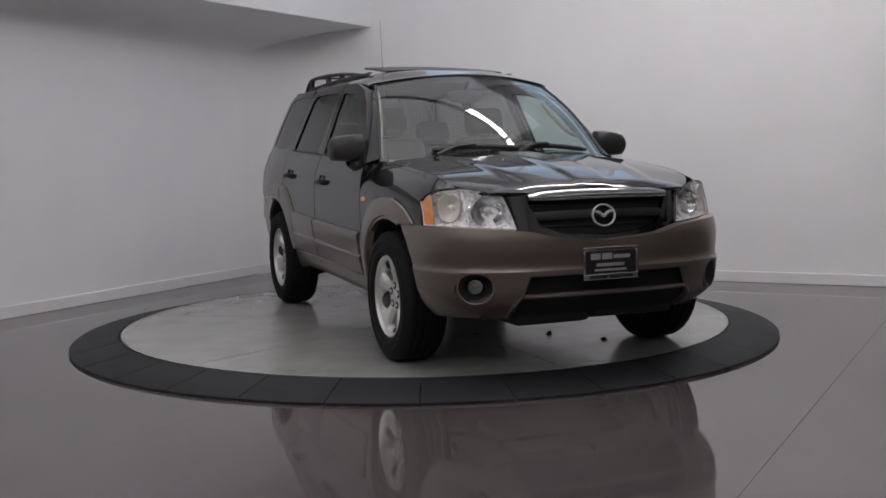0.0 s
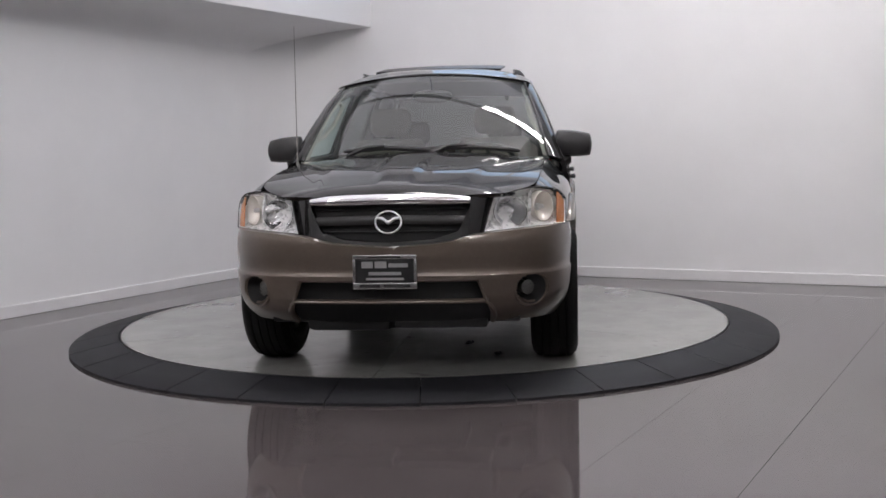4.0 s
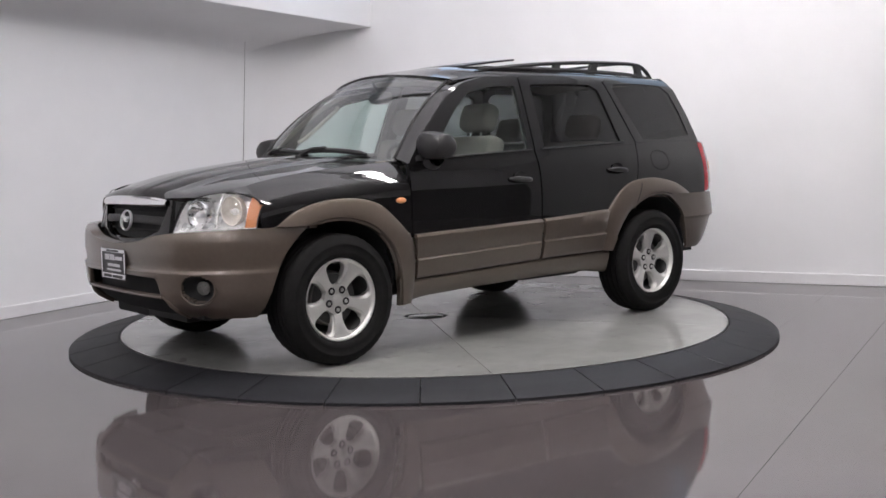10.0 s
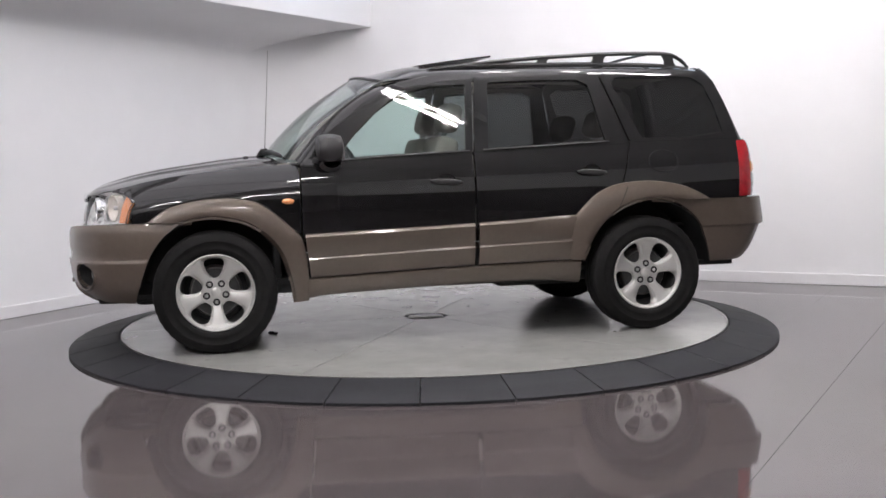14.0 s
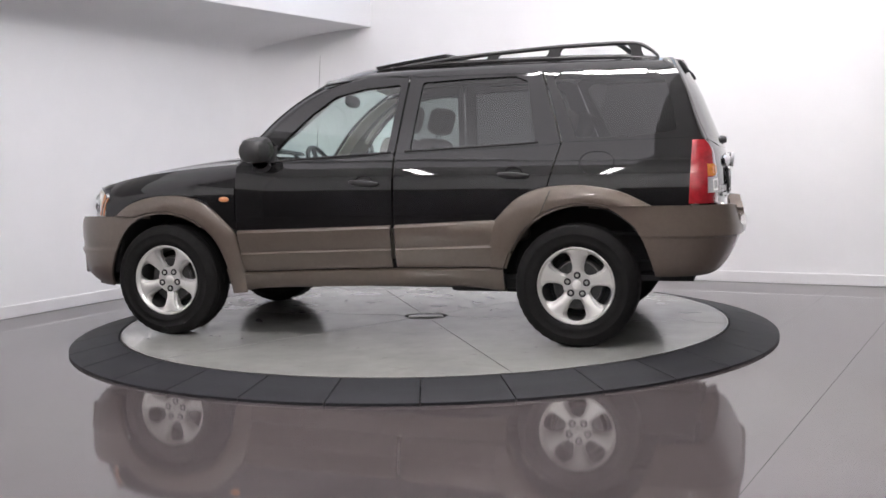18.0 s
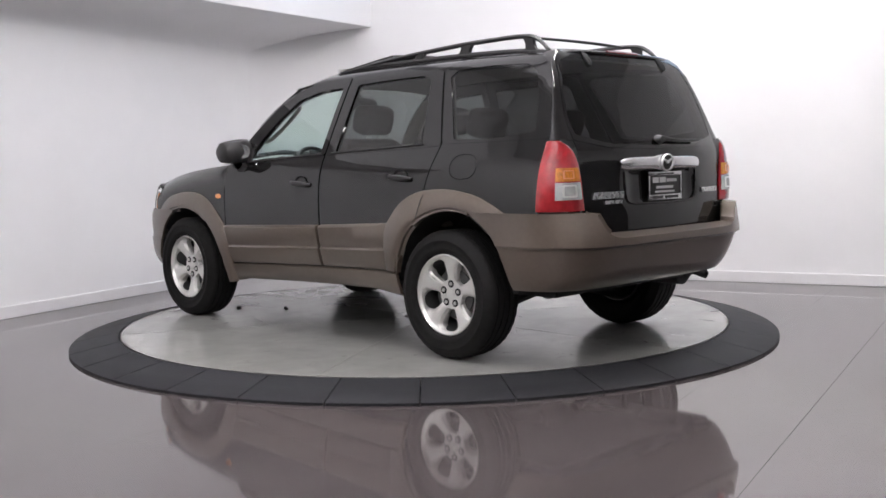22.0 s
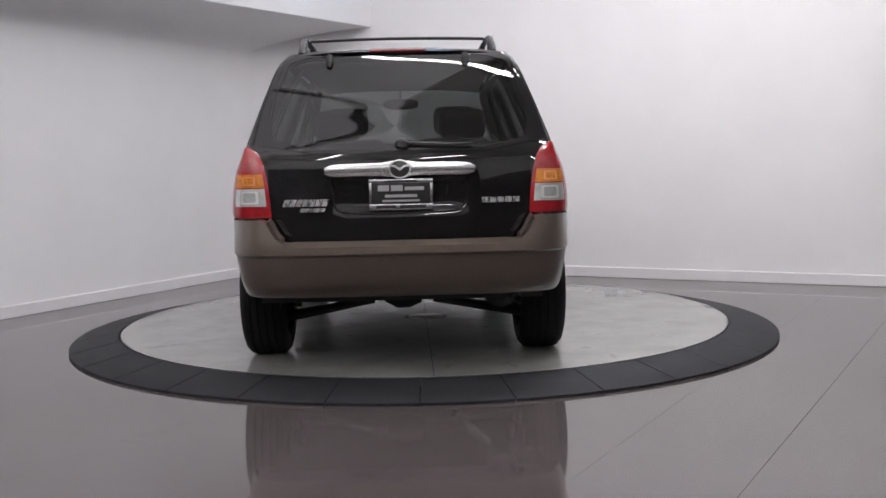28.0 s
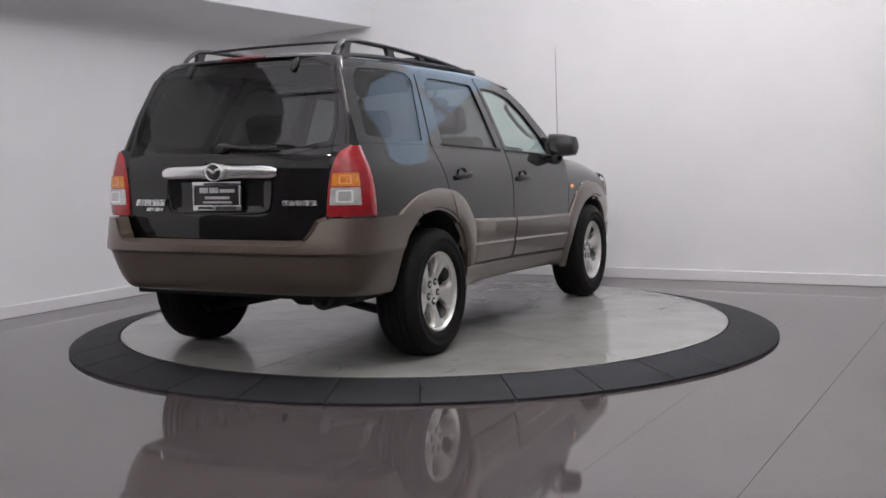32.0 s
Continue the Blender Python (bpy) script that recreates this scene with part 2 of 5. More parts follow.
def build_room():
    T = 0.2
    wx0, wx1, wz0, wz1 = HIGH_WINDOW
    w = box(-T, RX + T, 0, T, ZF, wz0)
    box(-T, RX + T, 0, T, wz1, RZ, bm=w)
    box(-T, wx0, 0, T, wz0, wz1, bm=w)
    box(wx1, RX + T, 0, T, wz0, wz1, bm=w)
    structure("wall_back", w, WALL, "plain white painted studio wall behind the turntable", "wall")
    structure("wall_side", box(-T, 0, RY, 0, ZF, RZ), WALL, "plain white painted studio wall under the bulkhead", "wall")
    structure("wall_front", box(-T, RX + T, RY - T, RY, ZF, RZ), WALL, "plain white painted wall closing the studio", "wall")
    # unseen dark panels, added so the car reflects a dark lower room
    structure("dark_backdrop", box(0.0, RX, RY, RY + 0.03, ZF, 2.3), REFLECTED_DARK, "unseen dark grey panel added along the front wall for dark reflections", "panelling")
    structure("dark_backdrop_far", box(RX - 0.03, RX, RY + 0.03, -0.03, ZF, 2.0), REFLECTED_DARK, "unseen dark grey panel added along the far wall for dark reflections", "panelling")
    structure("dark_backdrop_side", box(0.0, 0.03, RY + 0.03, -8.6, ZF, 2.3), REFLECTED_DARK, "unseen dark grey panel added at the end of the wall for dark reflections", "panelling")
    structure("wall_far", box(RX, RX + T, RY, 0, ZF, RZ), WALL, "plain white painted wall of the studio", "wall")
    # ceiling, open near the corner for an added, unseen fill light panel
    sx0, sx1, sy0, sy1 = FILL_OPENING
    c = box(-T, sx0, RY - T, T, RZ, RZ + 0.2)
    box(sx1, RX + T, RY - T, T, RZ, RZ + 0.2, bm=c)
    box(sx0, sx1, RY - T, sy0, RZ, RZ + 0.2, bm=c)
    box(sx0, sx1, sy1, T, RZ, RZ + 0.2, bm=c)
    structure("ceiling", c, CEIL, "white painted studio ceiling, open for the added fill light panel", "ceiling")
    fill_win = thing("fill_panel", "unseen ceiling panel in a white frame, added as soft fill light", "skylight", ROOM, kind="structure")
    f = box(sx0, sx1, sy0, sy0 + 0.05, RZ + 0.02, RZ + 0.08)
    box(sx0, sx1, sy1 - 0.05, sy1, RZ + 0.02, RZ + 0.08, bm=f)
    for k in range(2):
        x = lerp(sx0, sx1 - 0.05, k)
        box(x, x + 0.05, sy0 + 0.05, sy1 - 0.05, RZ + 0.02, RZ + 0.08, bm=f)
    part("window_frame", f, TRIM, fill_win, smooth=False)
    part("pane", box(sx0, sx1, sy0, sy1, RZ + 0.10, RZ + 0.11), FILL_GLOW, fill_win, "evenly glowing pane", smooth=False)
    for k, y in enumerate((-2.75, -5.35, -7.7)):
        structure("beam_%d" % (k + 1), box(sx0 - 0.01, 6.7, y - 0.06, y + 0.06, RZ - 0.14, RZ + 0.005), FIXTURE, "white steel beam under the added fill light panel", "beam")
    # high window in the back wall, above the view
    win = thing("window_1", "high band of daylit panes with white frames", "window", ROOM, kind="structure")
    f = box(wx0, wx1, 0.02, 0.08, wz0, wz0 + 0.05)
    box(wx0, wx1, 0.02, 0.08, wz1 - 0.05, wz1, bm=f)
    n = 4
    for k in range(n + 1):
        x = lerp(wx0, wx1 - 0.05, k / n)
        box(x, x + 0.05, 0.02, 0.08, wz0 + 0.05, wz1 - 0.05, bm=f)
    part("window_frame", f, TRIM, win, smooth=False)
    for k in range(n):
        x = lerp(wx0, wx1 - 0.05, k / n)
        part("pane", box(x + 0.05, x + (wx1 - wx0 - 0.05) / n, 0.04, 0.05, wz0 + 0.05, wz1 - 0.05), DAYLIGHT, win, "evenly glowing pane", smooth=False)
    # bulkhead along the wall; its soffit runs into the wall in a cove
    rows = []
    for y in steps(-6.0, 0.0, 31):
        r, h = 0.90, 0.26
        prof = [(0.99, RZ), (0.99, 2.456), (0.984, 2.45)] + [(r - r * math.sin(a), 2.45 - h + h * math.cos(a)) for a in steps(0, math.pi / 2, 20)] + [(0.0, RZ)]
        rows.append([(x + 0.0854 * y * min(1, x / .86), y, z) for x, z in prof])
    bulk = grid(rows, close_v=True)
    bulk.verts.ensure_lookup_table()
    bulk.faces.new([bulk.verts[k] for k in range(len(prof))])
    bulk.faces.new([bulk.verts[30 * len(prof) + k] for k in range(len(prof))][::-1])
    bmesh.ops.recalc_face_normals(bulk, faces=bulk.faces[:])
    structure("bulkhead", bulk, WALL, "white boxed bulkhead along the top of the wall", "bulkhead", True)
    # coved corner between the two walls
    r = 0.8
    prof = [(0, 0)] + [(r - r * math.cos(a), -r + r * math.sin(a)) for a in steps(0, math.pi / 2, 12)]
    cove = grid([[(x, y, z) for x, y in prof] for z in (ZF, 2.449)], close_v=True)
    bmesh.ops.recalc_face_normals(cove, faces=cove.faces[:])
    structure("wall_corner", cove, WALL, "rounded white corner between the studio walls", "wall", True)
    bb = lambda x0, x1, y0, y1: box(x0, x1, y0, y1, ZF, 0.025, 0.007)
    structure("baseboard_1", bb(0.79, RX, -0.022, 0), TRIM, "white wooden baseboard", "baseboard")
    arc = [(0.8 - 0.8 * math.cos(a), -0.8 + 0.8 * math.sin(a)) for a in steps(0, math.pi / 2, 14)]
    arc2 = [(0.8 - 0.778 * math.cos(a), -0.8 + 0.778 * math.sin(a)) for a in steps(0, math.pi / 2, 14)]
    cb = grid([[(*p, ZF), (*q, ZF), (*q, 0.020), (lerp(p[0], q[0], .7), lerp(p[1], q[1], .7), 0.025), (*p, 0.025)] for p, q in zip(arc, arc2)], close_v=True)
    bmesh.ops.recalc_face_normals(cb, faces=cb.faces[:])
    structure("baseboard_3", cb, TRIM, "white wooden baseboard round the corner", "baseboard", True)
    structure("baseboard_2", bb(0, 0.022, -8.59, -0.79), TRIM, "white wooden baseboard", "baseboard")
    # floor: polished slabs with saw-cut joints, over a bed of filler
    floor = structure("floor", box(-T, RX + T, RY - T, T, ZF - 0.2, ZF - 0.006), GROUT, "grey-brown polished concrete floor with fine saw-cut joints", "floor")
    xs = [0, 1.15, 2.35, 3.52, 5.42, 6.0, 7.4, 8.8, 10.2, 11.4, RX]
    gaps = [0, .0006, .0006, .0007, .0006, .0009, .0007, .0007, .0007, .0007, 0]
    skew = lambda x, y: x if x in (0, RX) else x + 0.038 * (y + 4.3)
    for i in range(len(xs) - 1):
        ys = [0, -2.2, -4.2, -6.22, -8.2, -10.2, -12.2, RY] if xs[i] < 5.4 else [0, -1.1, -3.1, -5.13, -7.2, -9.2, -11.2, RY]
        for j in range(len(ys) - 1):
            ya, yb = ys[j] - (0.0005 if j else 0), ys[j + 1] + 0.0005
            loop = [(skew(xs[i], ya) + gaps[i], ya), (skew(xs[i + 1], ya) - gaps[i + 1], ya), (skew(xs[i + 1], yb) - gaps[i + 1], yb), (skew(xs[i], yb) + gaps[i], yb)]
            b = grid([[(x, y, z) for x, y in loop] for z in (ZF - 0.004, ZF)], close_v=True)
            b.verts.ensure_lookup_table()
            b.faces.new([b.verts[k] for k in range(4)])
            b.faces.new([b.verts[k] for k in range(4, 8)])
            bmesh.ops.recalc_face_normals(b, faces=b.faces[:])
            slab = new("slab", finish("slab", b, FLOOR, False))
            slab.parent = floor


# first two placed from reflections; last three are added fill, out of view
STRIPS = ((5.25, -2.75, 90), (5.1, -5.35, 90), (2.6, -10.6, 0), (5.4, -11.2, 0), (8.6, -11.0, 0))


def strip_light():
    """A ceiling batten with bare tubes, two abreast and two in line."""
    s = thing("strip_light", "white ceiling batten with four lit fluorescent tubes", "ceiling light", group="strip lights under the ceiling")
    part("housing", box(-0.08, 0.08, -1.22, 1.22, 0.0, 0.07, 0.008), FIXTURE, s)
    for x in (-0.045, 0.045):
        for y in (-1.18, 0.03):
            part("tube", tube([(x, y, -0.025), (x, y + 1.15, -0.025)], 0.018, 10), TUBE, s, "glowing tube")
    for y in (-1.0, 1.0):
        part("rod", tube([(0, y, 0.07), (0, y, 0.35)], 0.006, 6), STEEL, s)
    return s


def build_lights():
    first = strip_light()
    for i, (x, y, turn) in enumerate(STRIPS):
        m = ROOM @ pose(x, y, RZ - 0.35, 0, 0, turn)
        if i:
            copy_thing(first, m)
        else:
            first.matrix_basis = m


# ---- turntable ----
R_DISC, R_RING, Z_RING = 2.030, 2.338, -0.058


def build_turntable():
    disc = thing("turntable", "round worn grey turntable deck with radial seams", "turntable")
    n = 6
    for k in range(n):
        a0, a1 = 2 * math.pi * k / n, 2 * math.pi * (k + 1) / n
        rows = []
        for i in range(25):
            a = lerp(a0, a1, i / 24)
            rows.append([(r * math.cos(a), r * math.sin(a), 0) for r in [0.15, 0.5, 1.0, 1.5, R_DISC - 0.014]])
        # leave a thin seam along both straight edges
        b = grid(rows)
        b.verts.ensure_lookup_table()
        for v in b.verts:
            ang = math.atan2(v.co.y, v.co.x) % (2 * math.pi)
            for e, s in ((a0, 1), (a1 % (2 * math.pi), -1)):
                if abs((ang - e + math.pi) % (2 * math.pi) - math.pi) < 1e-4:
                    v.co += Vector((-math.sin(e), math.cos(e), 0)) * 0.0022 * s
        bmesh.ops.recalc_face_normals(b, faces=b.faces[:])
        for f in b.faces:
            if f.normal.z < 0:
                f.normal_flip()
        thick(b, 0.012)
        part("deck_plate", b, DISC, disc)
    part("rim_band", revolve([(R_DISC - 0.013, 0.0), (R_DISC - 0.004, 0.0), (R_DISC - 0.003, -0.05), (R_DISC - 0.013, -0.05)], 128, "z", closed=True), STEEL, disc)
    part("bed", revolve([(0.01, -0.014), (R_DISC - 0.014, -0.014), (R_DISC - 0.014, -0.05), (0.01, -0.05)], 96, "z", closed=True), DARK, disc, "dark frame under the plates")
    part("hub_cap", revolve([(0.001, 0.004), (0.11, 0.004), (0.125, -0.002), (0.128, -0.012)], 40, "z"), DISC, disc, "round centre cover")
    part("hub_ring", revolve([(0.130, -0.004), (0.146, -0.004), (0.146, -0.012), (0.130, -0.012)], 48, "z", closed=True), DARK, disc)
    for k, (x, y) in enumerate(((1.31, .455), (1.29, .47), (.97, .27), (.955, .285), (.99, .262))):
        b = bmesh.new()
        bmesh.ops.create_icosphere(b, subdivisions=2, radius=.011 if k % 2 else .016)
        rnd = random.Random(k)
        for v in b.verts:
            v.co = Vector((v.co.x * rnd.uniform(.6, 1.3), v.co.y * rnd.uniform(.6, 1.3), max(-.004, v.co.z * rnd.uniform(.5, 1.2))))
        bmesh.ops.translate(b, verts=b.verts, vec=Matrix.Rotation(radians(-.24), 3, 'Z') @ Vector((x, y, 0)) + Vector((.0914, .1376, .0035)))
        part("dirt_crumb", b, DARK, disc, "dark crumb of dirt")
    return disc


def build_ring():
    """The fixed rubber ramp round the deck, in mats cut as sectors."""
    ring = thing("turntable_surround", "ring of black rubber ramp mats round the turntable", "rubber ramp")
    n = 32
    off = radians(-90.9)
    for k in range(n):
        a0 = off + 2 * math.pi * k / n + 0.0014
        a1 = off + 2 * math.pi * (k + 1) / n - 0.0014
        prof = [(R_DISC + 0.004, -0.066), (R_DISC + 0.004, -0.004), (R_DISC + 0.01, 0.0), (lerp(R_DISC, R_RING, .5), Z_RING * 0.5 + 0.003), (R_RING - 0.006, Z_RING + 0.004), (R_RING, Z_RING), (R_RING, ZF)]
        rows = [[(r * math.cos(lerp(a0, a1, i / 6)), r * math.sin(lerp(a0, a1, i / 6)), z) for r, z in prof] for i in range(7)]
        b = grid(rows)
        b.verts.ensure_lookup_table()
        m = len(prof)
        b.faces.new([b.verts[j] for j in range(m)])
        b.faces.new([b.verts[6 * m + j] for j in range(m)][::-1])
        bmesh.ops.recalc_face_normals(b, faces=b.faces[:])
        part("ramp_mat", b, RUBBER_MAT, ring)


build_room()
build_lights()
turntable = build_turntable()
build_ring()


# ---- car: surfaces (x forward, y to its left, z up; half shapes mirrored by s) ----
def vsub(a, b):
    return Vector(a) - Vector(b)


def shell(rows, depth, inside=(0, 0, 0.8), close_v=False, skip=None, bm=None):
    """A sheet through rows of points, given a thickness towards the point inside."""
    P = [[Vector(p) for p in r] for r in rows]
    nu, nv = len(P), len(P[0])
    ins = Vector(inside)
    N = []
    for i in range(nu):
        r = []
        for j in range(nv):
            a = P[min(i + 1, nu - 1)][j] - P[max(i - 1, 0)][j]
            b = (P[i][(j + 1) % nv] - P[i][j - 1]) if close_v else (P[i][min(j + 1, nv - 1)] - P[i][max(j - 1, 0)])
            n = a.cross(b)
            n = n.normalized() if n.length > 1e-9 else (P[i][j] - ins).normalized()
            if n.dot(P[i][j] - ins) < 0:
                n = -n
            r.append(n)
        N.append(r)
    b = bmesh.new()
    vo = [[b.verts.new(p) for p in r] for r in P]
    vi = [[b.verts.new(P[i][j] - N[i][j] * depth) for j in range(nv)] for i in range(nu)]
    on = lambda i, j: 0 <= i < nu - 1 and (close_v or 0 <= j < nv - 1) and not (skip and skip(i, j % nv))
    for i in range(nu - 1):
        for j in range(nv if close_v else nv - 1):
            if not on(i, j):
                continue
            k = (j + 1) % nv
            b.faces.new([vo[i][j], vo[i + 1][j], vo[i + 1][k], vo[i][k]])
            b.faces.new([vi[i][k], vi[i + 1][k], vi[i + 1][j], vi[i][j]])
            for (di, dj), (e0, e1) in (((-1, 0), ((i, k), (i, j))), ((1, 0), ((i + 1, j), (i + 1, k))), ((0, -1), ((i, j), (i + 1, j))), ((0, 1), ((i + 1, k), (i, k)))):
                q = (i + di, j + dj)
                if close_v:
                    q = (q[0], q[1] % nv)
                if not on(*q):
                    b.faces.new([vo[e0[0]][e0[1]], vo[e1[0]][e1[1]], vi[e1[0]][e1[1]], vi[e0[0]][e0[1]]])
    bmesh.ops.recalc_face_normals(b, faces=b.faces[:])
    return merge(bm, b)


def chaikin(loop, times=2, closed=True):
    pts = [tuple(p) for p in loop]
    for _ in range(times):
        out = []
        n = len(pts)
        for i in range(n if closed else n - 1):
            a, b = pts[i], pts[(i + 1) % n]
            out.append(tuple(lerp(u, v, .25) for u, v in zip(a, b)))
            out.append(tuple(lerp(u, v, .75) for u, v in zip(a, b)))
        if not closed:
            out = [pts[0]] + out[1:-1] + [pts[-1]]
        pts = out
    return pts


def split(loop, n=5):
    """More points along each side of a closed loop."""
    out = []
    for i, a in enumerate(loop):
        b = loop[(i + 1) % len(loop)]
        out += [tuple(lerp(u, v, k / n) for u, v in zip(a, b)) for k in range(n)]
    return out


def resample(path, n):
    """n points at even steps along a smoothed open path."""
    pts = [Vector(p) for p in chaikin(path, 3, False)]
    d = [0.0]
    for a, b in zip(pts, pts[1:]):
        d.append(d[-1] + (b - a).length)
    out = []
    for i in range(n):
        t = d[-1] * i / (n - 1)
        k = max(j for j in range(len(d) - 1) if d[j] <= t + 1e-12)
        out.append(pts[k].lerp(pts[k + 1], (t - d[k]) / max(1e-9, d[k + 1] - d[k])))
    return out


flank = curve([(.25, .79), (.40, .825), (.55, .855), (.70, .868), (.85, .870), (.95, .862), (1.04, .843), (1.10, .818), (1.16, .793), (1.30, .737), (1.45, .675), (1.55, .631), (1.60, .603), (1.64, .56)])
taper = curve([(-2.1, .948), (-1.95, .973), (-1.6, .993), (-1.2, 1.0), (.6, 1.0), (1.2, .997), (1.6, .985), (1.8, .962), (1.95, .92)])
z_fender = curve([(.80, 1.077), (1.0, 1.066), (1.4, 1.031), (1.7, .984), (1.85, .938), (1.95, .90)])
z_belt = curve([(.80, 1.05), (.43, 1.08), (-.17, 1.11), (-1.05, 1.15), (-1.3, 1.165), (-2.0, 1.18)])
z_mould = curve([(.80, .668), (-.22, .70), (-.85, .73)])
z_sill = curve([(.78, .405), (-.24, .44), (-.90, .45)])
z_under = curve([(.86, .265), (.66, .30), (-.61, .33), (-.90, .30)])
z_hood = curve([(2.09, .907), (2.06, .934), (2.0, .958), (1.85, .993), (1.65, 1.033), (1.45, 1.062), (1.1, 1.104), (.85, 1.116)])
z_roof_c = curve([(.44, 1.598), (.36, 1.622), (.2, 1.655), (.05, 1.676), (-.5, 1.697), (-1.0, 1.70), (-1.5, 1.69), (-1.8, 1.655), (-1.9, 1.63)])
z_roof_e = curve([(.42, 1.53), (.20, 1.565), (0, 1.60), (-.3, 1.612), (-1.0, 1.628), (-1.6, 1.622), (-1.85, 1.60)])
x_rear = curve([(.60, -2.12), (.70, -2.12), (.85, -2.117), (1.0, -2.110), (1.09, -2.103), (1.125, -2.094), (1.155, -2.079), (1.19, -2.062), (1.30, -2.016), (1.45, -1.955), (1.55, -1.905), (1.62, -1.86), (1.66, -1.81)])


def flank_y(x, z):
    return flank(z) * taper(x)


def side(x, z, s=1, out=0.0):
    return (x, s * (flank_y(x, z) + out), z)


def fender_y(x, z):
    t = max(0.0, min(1.0, (z - (z_fender(x) - .20)) / .20))
    return flank_y(x, min(z, 1.0)) - .125 * t ** 2.6


def back(y, z, out=0.0):
    return (x_rear(z) + .05 * (abs(y) / .65) ** 2.6 - out, y, z)


def ring_part(outer, inner, f, n=3, split_n=5, smooth=2):
    """Rows from an outer to an inner loop, laid on the surface f."""
    o, i = chaikin(split(outer, split_n), smooth), chaikin(split(inner, split_n), smooth)
    return [[f(lerp(a[0], b[0], k / n), lerp(a[1], b[1], k / n)) for a, b in zip(o, i)] for k in range(n + 1)]


def pane_part(loop, f, n=6, split_n=5, smooth=2, grow=1.0):
    o = chaikin(split(loop, split_n), smooth)
    cx, cz = sum(p[0] for p in o) / len(o), sum(p[1] for p in o) / len(o)
    g = lambda p, k: (lerp(cx, p[0], k), lerp(cz, p[1], k))
    rows = [[f(*g(p, grow * (1 - k / n))) for p in o] for k in range(n + 1)]
    return clean(grid(rows, close_v=True))


def outward(bm, centre=(0, 0, 0.8)):
    c = Vector(centre)
    for f in bm.faces:
        if f.normal.dot(f.calc_center_median() - c) < 0:
            f.normal_flip()
    return bm


car = thing("car", "black sport utility vehicle with bronze lower cladding on the turntable", "car")


# ---- car: front ----
def build_hood():
    rows = []
    for i in range(37):
        u = (i / 36) ** 1.5
        r = []
        for j in range(113):
            v = -1 + 2 * j / 112
            xf = 2.062 - .05 * v * v - .235 * abs(v) ** 7
            x = lerp(xf, .985 - .10 * v * v, u)
            yw = fender_y(max(x, .82), z_fender(x)) - .004 if abs(v) > .0 else .7
            yw = min(yw, .735)
            y = v * yw
            e = abs(v)
            z = lerp(z_hood(x), z_fender(x), e ** 2.4)
            # raised centre with creases that spread towards the windscreen
            c = lerp(.40, .53, u)
            z += .011 * soft_step((c - abs(y)) / .085) * min(1, 4 * u)
            c = lerp(.115, .150, u)
            z += .009 * soft_step((c - abs(y)) / .055) * min(1, 5 * u)
            # the leading edge turns down
            z -= .028 * max(0, 1 - u / .07) ** 2 * (1 - e ** 2.2)
            r.append((x, y, z))
        rows.append(r)
    hood = part("hood", shell(rows, .02, (1.4, 0, .6)), PAINT, car)
    for y in (-.17, .17):
        b = box(1.085, 1.115, y - .012, y + .012, z_hood(1.1) + .006, z_hood(1.1) + .022, .004)
        part("washer_nozzle", b, BLACK_PLASTIC, hood)


def build_fenders():
    low = curve([(.815, .672), (.86, .70), (.93, .768), (1.03, .850), (1.15, .884), (1.28, .890), (1.42, .880), (1.56, .842), (1.66, .772), (1.70, .757), (1.79, .757)])
    for s in (1, -1):
        rows = []
        for i in range(45):
            x = lerp(.815, 1.757, i / 44)
            r = []
            for j in range(17):
                z = lerp(low(x), z_fender(x), 1 - (1 - j / 16) ** 1.6)
                r.append((x, s * fender_y(x, z), z))
            rows.append(r)
        fender = part("front_fender", shell(rows, .015, (1.3, 0, .8)), PAINT, car)
        b = revolve([(.0005, .012), (.6, .010), (.9, .006), (1.0, 0)], 28)
        for v in b.verts:
            v.co = Vector((v.co.x * .036, v.co.y * 1.0, v.co.z * .017))
        m = Matrix.Translation((.885, s * (fender_y(.885, .861) - .001), .861)) @ Matrix.Diagonal((1, s, 1, 1))
        bmesh.ops.transform(b, matrix=m, verts=b.verts)
        part("side_marker", b, AMBER, fender, "amber side marker lamp")


def front_plan(y, grow=0.0, p=3.3):
    b, a = .868 + grow, .718 + grow
    return 1.45 + a * max(0.0, 1 - (abs(y) / b) ** p) ** (1 / p)


def bumper_rows(zs, z_top, x_end, grow, front=True, n=33, a=.718, b=.868, p=3.0, x0=1.45, gy=.5, zc=.60):
    """Rows along the plan of a bumper, one for each height; x_end cuts it at the wheel opening."""
    rows = []
    sg = 1 if front else -1
    for f in zs:
        r = []
        for s in (-1, 1):
            half = []
            for k in range(n):
                t = k / (n - 1)
                z0 = f if f < zc else None
                lo_th, hi_th = 0.0, math.pi / 2
                zz = z0 if z0 is not None else lerp(zc, z_top(.85), (f - zc) / (1 - zc))
                for _ in range(30):      # angle at which the plan meets the wheel opening
                    th = (lo_th + hi_th) / 2
                    xx = x0 + (a + grow(zz)) * math.cos(th) ** (2 / p)
                    if xx > x_end(zz):
                        lo_th = th
                    else:
                        hi_th = th
                th = lo_th * t
                y = (b + grow(zz)) * math.sin(th) ** (2 / p) if th > 0 else 0
                z = f if f < zc else lerp(zc, z_top(y), (f - zc) / (1 - zc))
                g = grow(z)
                x = x0 + (a + g) * math.cos(th) ** (2 / p)
                y = (b + g * gy) * (math.sin(th) ** (2 / p) if th > 0 else 0)
                half.append((sg * x, s * y, z))
            r += half[::-1] if s == -1 else half[1:]
        rows.append(r)
    return rows


